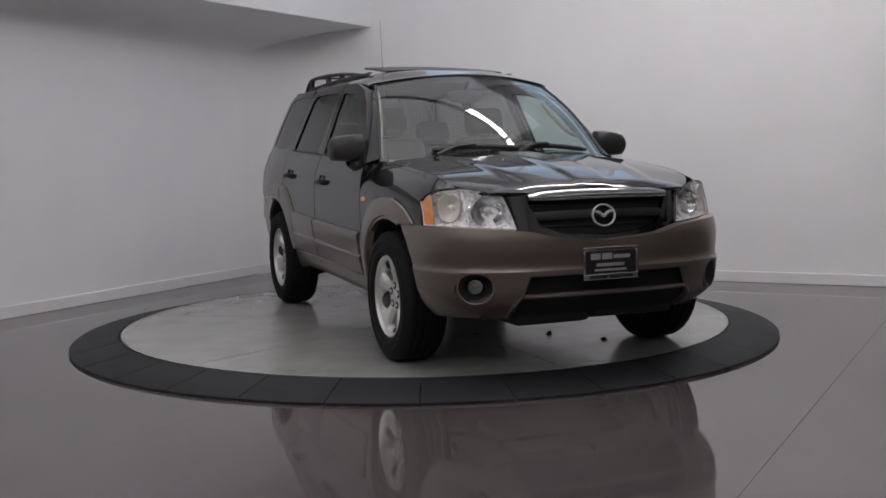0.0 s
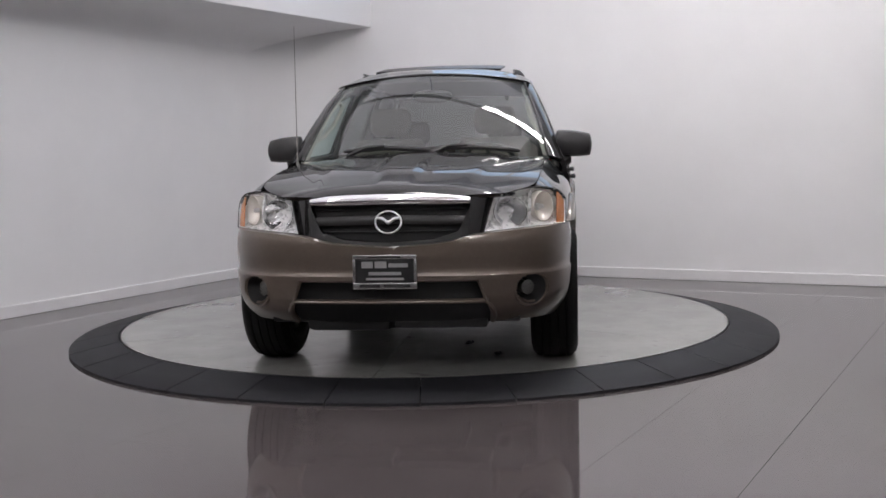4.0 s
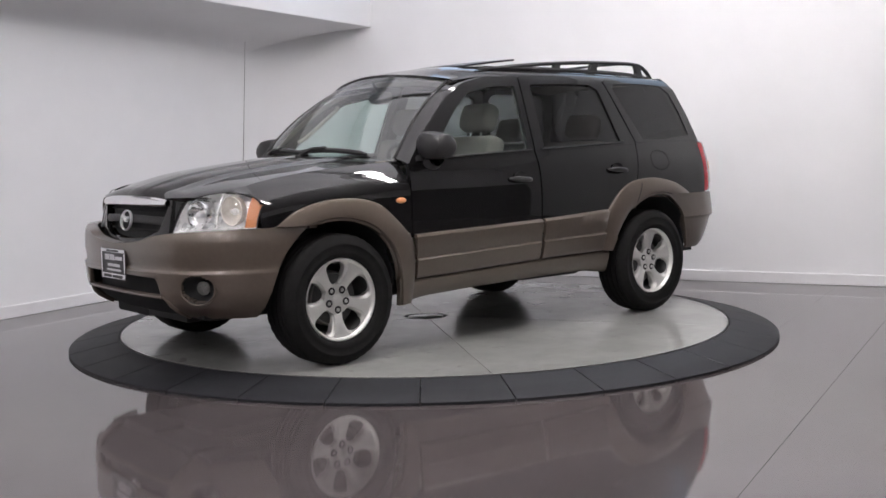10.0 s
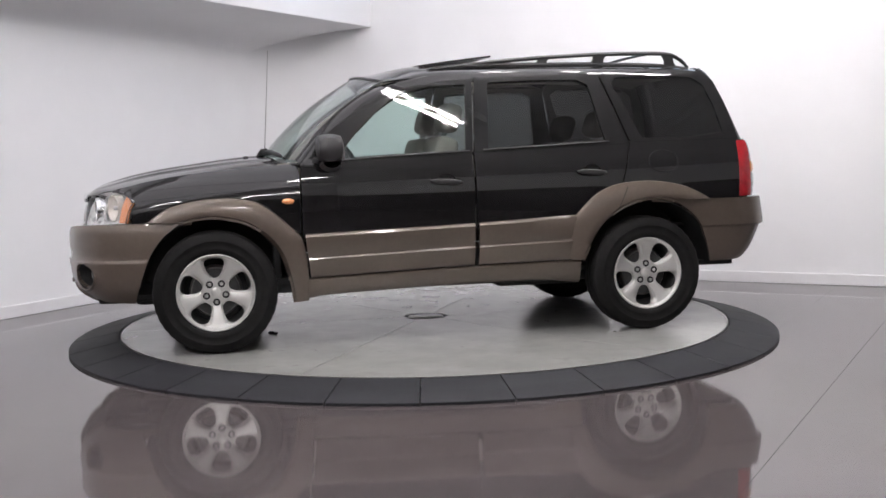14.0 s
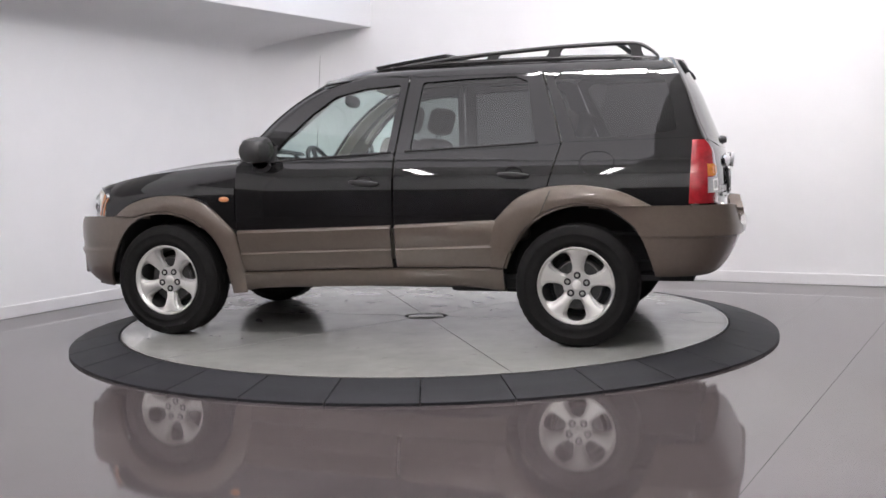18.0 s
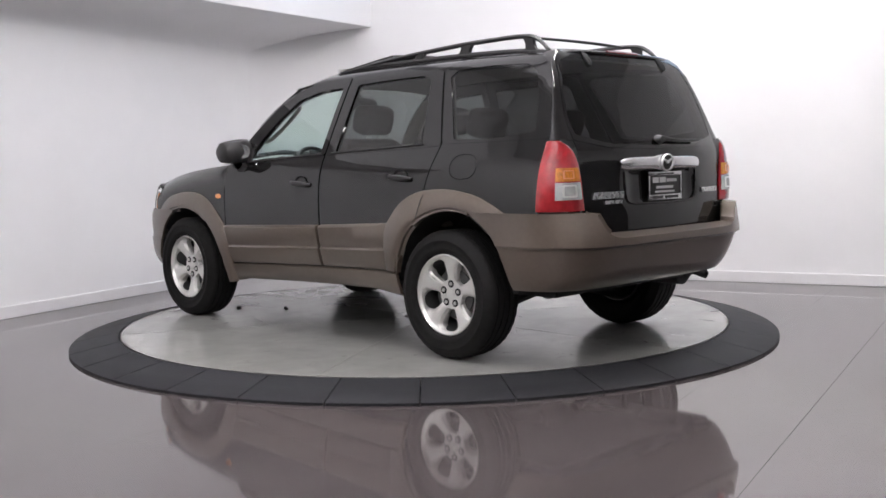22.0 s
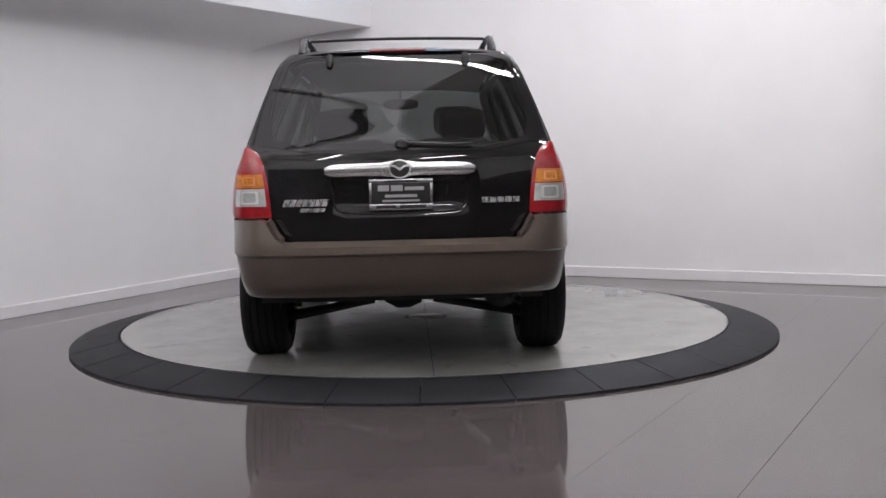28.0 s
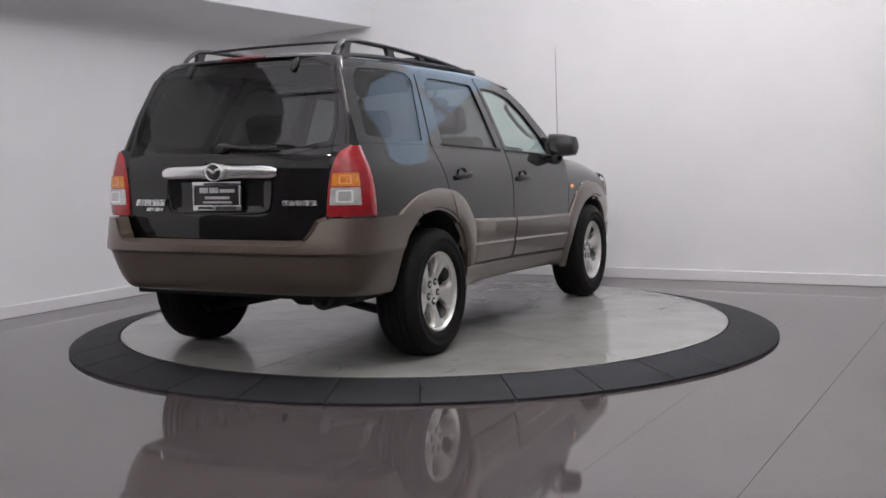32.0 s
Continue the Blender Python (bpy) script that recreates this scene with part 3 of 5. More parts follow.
def build_front_bumper():
    grow = curve([(.30, -.13), (.345, -.065), (.385, -.03), (.44, -.004), (.50, .004), (.538, .008), (.552, -.004), (.58, -.003), (.63, .003), (.69, .002), (.72, -.004), (.76, -.022)])
    x_end = curve([(.30, 1.76), (.45, 1.712), (.58, 1.660), (.68, 1.585), (.757, 1.488)])
    z_top = curve([(0, .672), (.25, .69), (.42, .728), (.6, .745), (.85, .757)])
    zs = [.30, .315, .345, .37, .385] + steps(.393, .530, 18) + [.538, .547, .556, .575, .60, .66, .72, .78, .84, .90, .95, 1.0]
    rows = bumper_rows(zs, z_top, x_end, grow, n=121, p=3.3)
    rows.append([(p[0] - .06, p[1] * .985, p[2] + .002) for p in rows[-1]])

    def hole(i, j):
        y = (rows[i][j][1] + rows[i][j + 1][1]) / 2
        z = (rows[i][j][2] + rows[i + 1][j][2]) / 2
        fog = ((abs(y) - .682) / .076) ** 2 + ((z - .462) / .070) ** 2 < 1
        return fog or .415 < z < .515 and abs(y) < .47 - .35 * (z - .415) or z < .40 and abs(y) < .49
    bumper = part("front_bumper", shell(rows, .018, (1.2, 0, .55), skip=hole), CLAD, car, "bronze painted front bumper")
    # lower air intake
    back_rows = [[(front_plan(y) - .085, y, z) for y in steps(-.50, .50, 15)] for z in (.38, .46, .53)]
    part("air_intake", shell(back_rows, .01, (1.2, 0, .5)), DARK, bumper, "black air intake opening")
    # frame of the opening, and the black valance under the lip
    loop = [(.468, .413), (.452, .465), (.430, .517)]
    edge = [(front_plan(y, -.012) - .001, y, z) for y, z in loop] + [(front_plan(y, -.012) - .001, y, .518) for y in steps(.42, -.42, 15)] + [(front_plan(y, -.012) - .001, -y, z) for y, z in loop[::-1]]
    part("intake_frame", tube(edge, .011, 8), CLAD, bumper)
    rows = [[(front_plan(y) - d, y, z) for y in steps(-.50, .50, 21)] for z, d in ((.406, .030), (.38, .060), (.34, .10), (.295, .17))]
    part("valance", shell(rows, .012, (1.2, 0, .5)), DARK, bumper, "black valance under the bumper lip")
    part("lower_lip", tube([(front_plan(y) - .006, y, .413) for y in steps(-.46, .46, 15)], .007, 8), CLAD, bumper)
    for s in (1, -1):
        end = [(front_plan(.49, d), s * y, z) for z, d, y in ((.412, -.012, .462), (.395, -.024, .482), (.37, -.040, .492), (.345, -.066, .495), (.318, -.105, .492), (.30, -.130, .485))]
        part("lip_end", tube(end, [.008, .013, .016, .017, .017, .014], 8), CLAD, bumper)
        m = Matrix.Translation((front_plan(.69, -.004) - .007, s * .684, .462)) @ Matrix.Rotation(s * radians(37), 4, 'Z')
        b = revolve([(.001, -.075), (.040, -.072), (.060, -.055), (.073, -.020), (.078, -.002)], 44, "x")
        oval = m @ Matrix.Translation((0, s * -.012, 0)) @ Matrix.Diagonal((1, 1.12, .97, 1))
        bmesh.ops.transform(b, matrix=oval, verts=b.verts)
        pod = part("fog_lamp", b, DARK, bumper, "round fog lamp deep in a black oval pocket")
        b = revolve([(.077, -.006), (.079, .001), (.083, .003), (.087, .001), (.090, -.008), (.090, -.04)], 44, "x")
        bmesh.ops.transform(b, matrix=oval, verts=b.verts)
        part("bezel", b, CLAD, pod, "bronze rim of the pocket")
        b = revolve([(.0005, -.038), (.02, -.039), (.036, -.045), (.040, -.073)], 28, "x")
        bmesh.ops.transform(b, matrix=m, verts=b.verts)
        part("lens", b, FOG_LENS, pod, "clouded clear lens")
    licence_plate(bumper, 2.171, .147, .153, .482, .637, 1, -.006)
    return bumper


def licence_plate(parent, x, yl, yr, z0, z1, face, shift=0.0):
    """A dealer's plate in a metal frame; its print is plain bars."""
    y0, y1 = -yr + shift, yl + shift
    xa, xb = (x, x + .006) if face > 0 else (x - .006, x)
    b = box(xa, xb, y0, y1, z0, z1, .004)
    pl = part("licence_plate", b, PLATE_BLACK, parent, "black dealer plate with white print")
    fx0, fx1 = (xb - .002, xb + .006) if face > 0 else (xa - .006, xa + .002)
    fr = box(fx0, fx1, y0 - .004, y1 + .004, z1 - .016, z1 + .004, .003)
    box(fx0, fx1, y0 - .004, y1 + .004, z0 - .004, z0 + .026, .003, bm=fr)
    box(fx0, fx1, y0 - .004, y0 + .010, z0 + .026, z1 - .016, .003, bm=fr)
    box(fx0, fx1, y1 - .010, y1 + .004, z0 + .026, z1 - .016, .003, bm=fr)
    part("plate_frame", fr, FRAME, pl, "silver plate frame")
    px0, px1 = (xb, xb + .002) if face > 0 else (xa - .002, xa)
    h = z1 - z0
    w = y1 - y0
    yc = (y0 + y1) / 2
    for (u0, u1), (v0, v1) in (((-.37, -.19), (.62, .82)), ((-.16, .03), (.62, .82)), ((.06, .37), (.64, .76)), ((-.26, .26), (.40, .50)), ((-.30, .30), (.25, .32))):
        ya, yb = sorted((yc + face * u0 * w, yc + face * u1 * w))
        part("print_bar", box(px0, px1, ya, yb, z0 + v0 * h, z0 + v1 * h), PLATE_WHITE, pl, smooth=False)
    qx0, qx1 = (fx1, fx1 + .0015) if face > 0 else (fx0 - .0015, fx0)
    for (u0, u1) in ((-.40, -.08), (-.02, .40)):
        ya, yb = sorted((yc + face * u0 * w, yc + face * u1 * w))
        part("frame_print_bar", box(qx0, qx1, ya, yb, z0 + .004, z0 + .019), PLATE_BLACK, pl, smooth=False)
    part("frame_print_bar", box(qx0, qx1, yc - .26 * w, yc + .26 * w, z1 - .011, z1 - .002), PLATE_BLACK, pl, smooth=False)


def emblem(parent, m, r):
    """An oval ring with a plain winged bar across it."""
    b = bmesh.new()
    rows = []
    for i in range(40):
        a = 2 * math.pi * i / 40
        rows.append([(.004 + .008 * math.cos(c), (r + .08 * r * math.sin(c)) * 1.08 * math.cos(a), (r + .08 * r * math.sin(c)) * .92 * math.sin(a)) for c in [2 * math.pi * k / 8 for k in range(8)]])
    grid(rows, b, close_u=True, close_v=True)
    wing = chaikin([(-.95, .28), (-.45, .22), (0, -.28), (.45, .22), (.95, .28)], 2, False)
    wr = []
    for y, z in wing:
        h = .15 + .10 * (1 - abs(y))
        wr.append([(.000, y * r, z * r * .92 - h * r * .2), (.013, y * r, z * r * .92), (.015, y * r, z * r * .92 + h * r * .5), (.013, y * r, z * r * .92 + h * r), (.000, y * r, z * r * .92 + h * r * 1.2)])
    grid(wr, b)
    bmesh.ops.recalc_face_normals(b, faces=b.faces[:])
    bmesh.ops.transform(b, matrix=m, verts=b.verts)
    return part("emblem", b, EMBLEM, parent, "oval silver emblem")


def nose(y, z, out=0.0):
    return (2.098 - .055 * (abs(y) / .46) ** 2.2 - .16 * (z - .74) + out, y, z)


def build_grille():
    outer = [(-.497, .90), (-.2, .918), (.2, .918), (.497, .90), (.468, .728), (.25, .688), (0, .672), (-.25, .688), (-.468, .728)]
    inner = [(-.395, .872), (-.2, .876), (.2, .876), (.395, .872), (.335, .742), (.22, .706), (0, .692), (-.22, .706), (-.335, .742)]
    def nose_edge(y, z):
        return nose(y, z, -.040 * max(0.0, (abs(y) - .40) / .085) ** 2)
    part("nose_panel", shell(ring_part(outer, inner, nose_edge, 4, 5, 1), .03, (1.5, 0, .8), close_v=True), PAINT, car)
    g = part("grille", outward(pane_part([(p[0] * 1.01, p[1]) for p in inner], lambda y, z: nose(y, z, -.045), 5, 5, 1), (1.5, 0, .8)), DARK, car, "black radiator grille")
    rows = []
    for y in steps(-.365, .365, 21):
        ring = []
        for k in range(10):
            a = 2 * math.pi * k / 10
            x, yy, z = nose(y, .800 + .022 * math.sin(a) - .008 * (y / .36) ** 2, -.015 + .012 * math.cos(a))
            ring.append((x, yy, z))
        rows.append(ring)
    part("grille_bar", clean(grid(rows, close_v=True)), BLACK_PLASTIC, g)
    for z in (.742, .848):
        hw = .325 if z < .8 else .375
        part("grille_slat", tube([nose(y, z, -.034) for y in steps(-hw, hw, 13)], .005, 6), DARK, g)
    rows = []
    for y in steps(-.392, .392, 25):
        e = 1 - (abs(y) / .392) ** 6 * .35
        zc = .888 + .010 * (1 - (y / .39) ** 2)
        rows.append([nose(y, zc + .025 * math.sin(a) * e, .006 + .016 * math.cos(a)) for a in [2 * math.pi * k / 12 for k in range(12)]])
    part("grille_trim", clean(grid(rows, close_v=True)), CHROME, car, "chrome bar across the top of the grille")
    emblem(g, Matrix.Translation(nose(0, .790, .004)) @ Matrix.Rotation(radians(-9), 4, 'Y'), .058)


def build_headlights():
    hx = curve([(.44, 2.052), (.55, 2.015), (.65, 1.960), (.73, 1.905), (.80, 1.845), (.845, 1.785)])
    zb = curve([(.44, .733), (.6, .745), (.83, .757)])
    zt = curve([(.44, .893), (.52, .912), (.62, .933), (.71, .940), (.78, .930), (.82, .908), (.845, .872)])
    for s in (1, -1):
        def pt(u, f, d=0.0):
            y = lerp(.452, .842, u)
            z = lerp(zb(y), zt(y), f)
            y2 = y + .045 * f * (1 - u) ** 2
            x = hx(y2) - .20 * (z - .745) - .02 * (f ** 3)
            return (x - d * .8, s * (y2 - d * .55 * u), z)
        rows = []
        for k in steps(0, 1, 12):
            z = lerp(.868, z_fender(1.757), k)
            a, b = Vector((1.755, s * fender_y(1.757, z), z)), Vector(pt(lerp(1.0, .60, k ** .8), 1, .004))
            mid = a.lerp(b, .5) + Vector((.004, s * .003, .007))
            rows.append([a.lerp(mid, t).lerp(mid.lerp(b, t), t) for t in steps(0, 1, 6)])
        part("fender_tip", shell(rows, .010, (1.4, 0, .7)), PAINT, car)
        us, fs = steps(0, 1, 34), steps(0, 1, 14)

        def housing(k, j):
            edge = min(k, 33 - k, j, 13 - j)
            step = .010 * (int(fs[j] * 5) % 2) if edge > 1 else 0
            return (.004, .030, .058, .066)[min(3, edge)] + step
        rows = [[pt(u, f, housing(k, j)) for j, f in enumerate(fs)] for k, u in enumerate(us)]
        lamp = part("headlight", outward(clean(grid(rows)), (1.2, 0, .8)), REFLECTOR, car, "clear headlight with an amber corner", sharp=20)
        lens = part("lens", outward(clean(grid([[pt(u, f, -.003 * math.sin(math.pi * f)) for f in fs] for u in us])), (1.2, 0, .8)), LENS, lamp)
        lens.visible_shadow = False
        rim = [pt(u, 0, -.001) for u in us] + [pt(1, f, -.001) for f in fs[1:]] + [pt(u, 1, -.001) for u in us[::-1][1:]] + [pt(0, f, -.001) for f in fs[::-1][1:]]
        part("lens_seal", tube(rim, .0028, 6), BLACK_PLASTIC, lamp)
        a = [[pt(u, f, .010) for f in steps(.04, .96, 8)] for u in steps(.905, .998, 8)]
        part("turn_signal", shell(a, .006, (1.2, 0, .8)), AMBER, lamp, "amber turn signal")
        for name, u, f, ry, rz, turn, depth, mat, lab in (("signal_bowl", .735, .50, .058, .074, 36, .052, PALE_AMBER, "pale amber reflector bowl"), ("reflector_bowl", .30, .46, .082, .076, 10, .058, BOWL, "grey reflector bowl")):
            c = Vector(pt(u, f, .016))
            m = Matrix.Translation(c) @ Matrix.Rotation(s * radians(turn), 4, 'Z') @ Matrix.Diagonal((1, ry, rz, 1))
            prof = [(max(.001, q), -depth * (1 - q * q)) for q in steps(0, .94, 12)] + [(.97, .003), (1.0, .002), (1.02, -.012), (1.02, -.05)]
            b = revolve(prof, 44, "x")
            bmesh.ops.transform(b, matrix=m, verts=b.verts)
            bowl = part(name, b, mat, lamp, lab, sharp=50)
            b = revolve([(.0005, .0), (.10, -.003), (.15, -.010), (.15, -.035)], 16, "x")
            bmesh.ops.transform(b, matrix=m, verts=b.verts)
            part("bulb_cap", b, EMBLEM, bowl)
        a = [[pt(u, f, .012 + .03 * abs(f - .5)) for f in steps(.04, .96, 6)] for u in (.545, .575)]
        part("divider", shell(a, .012, (1.2, 0, .8)), REFLECTOR, lamp)


# ---- car: flanks ----
def handle_at(parent, x, z, s):
    y = flank_y(x, z)
    b = revolve([(.0005, -.012), (.6, -.010), (.92, -.002), (1.0, .001)], 28)
    for v in b.verts:
        v.co = Vector((v.co.x * .060, v.co.y * 1.6, v.co.z * .047))
    bmesh.ops.transform(b, matrix=Matrix.Translation((x, s * (y + .0025), z)) @ Matrix.Diagonal((1, s, 1, 1)), verts=b.verts)
    # matt DARK instead of body paint puts the pocket's shade into its colour
    h = part("handle", b, DARK, parent, "black pull handle in a round pocket")
    rows = []
    for i, u in enumerate(steps(-.095, .095, 13)):
        w = .0125 * (1 - (abs(u) / .1) ** 4) + .004
        o = .030 * (1 - (u / .095) ** 4) + .004
        rows.append([(x + u, s * (flank_y(x + u, z) + o + .009 * math.cos(a)), z + .006 * (u / .095) + w * math.sin(a)) for a in [2 * math.pi * k / 8 for k in range(8)]])
    part("grip", clean(grid(rows, close_v=True)), BLACK_PLASTIC, h)


def clad_rows(x0, x1, zlo, zhi, s, shift=0.0, n=17):
    """A moulding: a lower and an upper facet with a crease between them, standing proud of the flank."""
    prof = ((0, .000), (.02, .014), (.10, .019), (.42, .026), (.46, .016), (.50, .015), (.55, .022), (.93, .027), (.98, .018), (1.0, .001))
    rows = []
    for u in steps(0, 1, n):
        r = []
        for f, o in prof:
            x = lerp(x0 + shift * (1 - f), x1, u) if x0 > x1 else lerp(x0, x1, u)
            z = lerp(zlo(x), zhi(x), f)
            r.append(side(x, z, s, o - .016 * soft_step((-.80 - x) / .07)))      # runs out under the rear arch
        rows.append(r)
    return rows


def build_doors():
    for s in (1, -1):
        f = lambda x, z: side(x, z, s)
        # front door
        rows = [[side(x, lerp(z_mould(x) - .02, z_belt(x) + .015, k / 14), s) for k in range(15)] for x in steps(-.219, .806, 26)]
        door = part("front_door", shell(rows, .03, (.3, 0, .8)), PAINT, car)
        outer = [(.80, 1.06), (.60, 1.27), (.40, 1.44), (.22, 1.54), (0, 1.588), (-.272, 1.600), (-.245, 1.36), (-.222, 1.115), (.3, 1.09)]
        inner = [(.60, 1.092), (.485, 1.235), (.345, 1.37), (.195, 1.478), (0, 1.522), (-.222, 1.536), (-.20, 1.34), (-.178, 1.128), (.25, 1.105)]
        part("window_frame", shell(ring_part(outer, inner, lambda x, z: side(x, z, s, .002), 3), .03, (.1, 0, 1.2), close_v=True), PAINT, door)
        part("pillar_trim", shell(ring_part(outer, inner, lambda x, z: side(x, z, s, -.034), 2), .008, (.1, s * 3, 1.2), close_v=True), PILLAR, door)
        g = part("window_glass", outward(pane_part(inner, lambda x, z: side(x, z, s, -.008), grow=1.03), (0, 0, 1.3)), GLASS, door, "greenish clear window glass")
        g.visible_shadow = False
        part("window_seal", tube([side(x, z_belt(x) + .018, s, .006) for x in steps(-.20, .56, 20)], .006, 6), BLACK_PLASTIC, door)
        handle_at(door, -.045, .950, s)
        part("cladding", shell(clad_rows(.795, -.212, lambda x: z_sill(x) + .004, z_mould, s, -.03), .02, (.2, 0, .6)), CLAD, door, "bronze lower door moulding")
        mirror(door, s)
        # rear door
        bot = curve([(-.233, .68), (-.80, .705), (-.85, .735), (-.95, .838), (-1.05, .894), (-1.15, .917)])
        rows = []
        for u in steps(0, 1, 30):
            xb = lerp(-.231, -1.145, u)
            rows.append([side(lerp(xb, lerp(-.231, -1.222, u), k / 12), lerp(bot(xb) - .012, z_belt(xb) + .015, k / 12), s) for k in range(13)])
        door = part("rear_door", shell(rows, .03, (-.6, 0, .8)), PAINT, car)
        outer = [(-.232, 1.118), (-.258, 1.36), (-.284, 1.602), (-.62, 1.612), (-.97, 1.614), (-1.085, 1.575), (-1.15, 1.37), (-1.222, 1.155), (-.73, 1.135)]
        inner = [(-.318, 1.135), (-.338, 1.34), (-.36, 1.545), (-.65, 1.556), (-.93, 1.560), (-1.005, 1.525), (-1.035, 1.36), (-1.072, 1.168), (-.70, 1.150)]
        part("window_frame", shell(ring_part(outer, inner, lambda x, z: side(x, z, s, .002), 3), .03, (-.6, 0, 1.2), close_v=True), PAINT, door)
        part("pillar_trim", shell(ring_part(outer, inner, lambda x, z: side(x, z, s, -.034), 2), .008, (-.6, s * 3, 1.2), close_v=True), PILLAR, door)
        g = part("window_glass", outward(pane_part(inner, lambda x, z: side(x, z, s, -.008), grow=1.03), (-.6, 0, 1.3)), PRIVACY, door, "dark privacy glass")
        g.visible_shadow = False
        part("window_seal", tube([side(x, z_belt(x) + .018, s, .006) for x in steps(-1.09, -.29, 20)], .006, 6), BLACK_PLASTIC, door)
        handle_at(door, -.955, .985, s)
        part("cladding", shell(clad_rows(-.238, -.872, lambda x: z_sill(x) + .004, z_mould, s), .02, (-.5, 0, .6)), CLAD, door, "bronze lower door moulding")
        # sill
        rows = []
        for x in steps(-.885, .79, 24):
            zb, zt = z_under(x), z_sill(x)
            rows.append([side(x, lerp(zb, zt, k), s, o) for k, o in ((0, -.06), (.02, -.012), (.12, .004), (.55, .012), (.9, .012), (1.0, .0))])
        part("side_sill", shell(rows, .02, (0, 0, .6)), CLAD, car, "bronze side sill")


def mirror(door, s):
    y0 = flank_y(.62, 1.09)
    rows = []
    for u, w, h in ((0, .055, .055), (.25, .060, .05), (.6, .05, .042), (1, .045, .04)):
        c = Vector((lerp(.64, .625, u), s * lerp(y0 - .02, .875, u), lerp(1.03, 1.085, u)))
        rows.append([c + Vector((w * math.cos(a) * 1.2, 0, h * math.sin(a))) for a in [2 * math.pi * k / 12 for k in range(12)]])
    m = part("mirror_arm", clean(grid(rows, close_v=True)), BLACK_PLASTIC, door, "black door mirror")
    b = bmesh.new()
    bmesh.ops.create_cube(b, size=1)
    bmesh.ops.subdivide_edges(b, edges=b.edges[:], cuts=5, use_grid_fill=True)
    for v in b.verts:
        p = v.co * 2
        q = Vector((p.x * math.sqrt(max(0, 1 - p.y ** 2 / 3.4 - p.z ** 2 / 3.4)), p.y * math.sqrt(max(0, 1 - p.x ** 2 / 5 - p.z ** 2 / 4.6)), p.z * math.sqrt(max(0, 1 - p.x ** 2 / 4 - p.y ** 2 / 4.6))))
        v.co = Vector((.64 + q.x * .080, s * (.888 + q.y * .110), 1.160 + q.z * (.078 - .006 * q.y) - .008 * q.y))
    bmesh.ops.recalc_face_normals(b, faces=b.faces[:])
    part("mirror_housing", b, BLACK_PLASTIC, m)
    oval = chaikin([(-.066, -.050), (.066, -.050), (.066, .046), (-.066, .046)], 3)
    b = grid([[(x + .17 * s * y, s * .888 + y, 1.162 + z) for y, z in oval] for x in (.592, .566)], close_v=True)
    b.verts.ensure_lookup_table()
    b.faces.new([b.verts[len(oval) + k] for k in range(len(oval))])
    bmesh.ops.recalc_face_normals(b, faces=b.faces[:])
    part("mirror_glass", b, CHROME, m, "mirror glass", smooth=False)
    tri = [[side(x, z, s, .004) for z in steps(lerp(1.075, 1.085, u), lerp(1.10, 1.19, u), 5)] for u, x in ((0, .74), (.35, .675), (.7, .61), (1, .545))]
    part("mirror_sail", shell(tri, .012, (.2, 0, 1)), BLACK_PLASTIC, m)


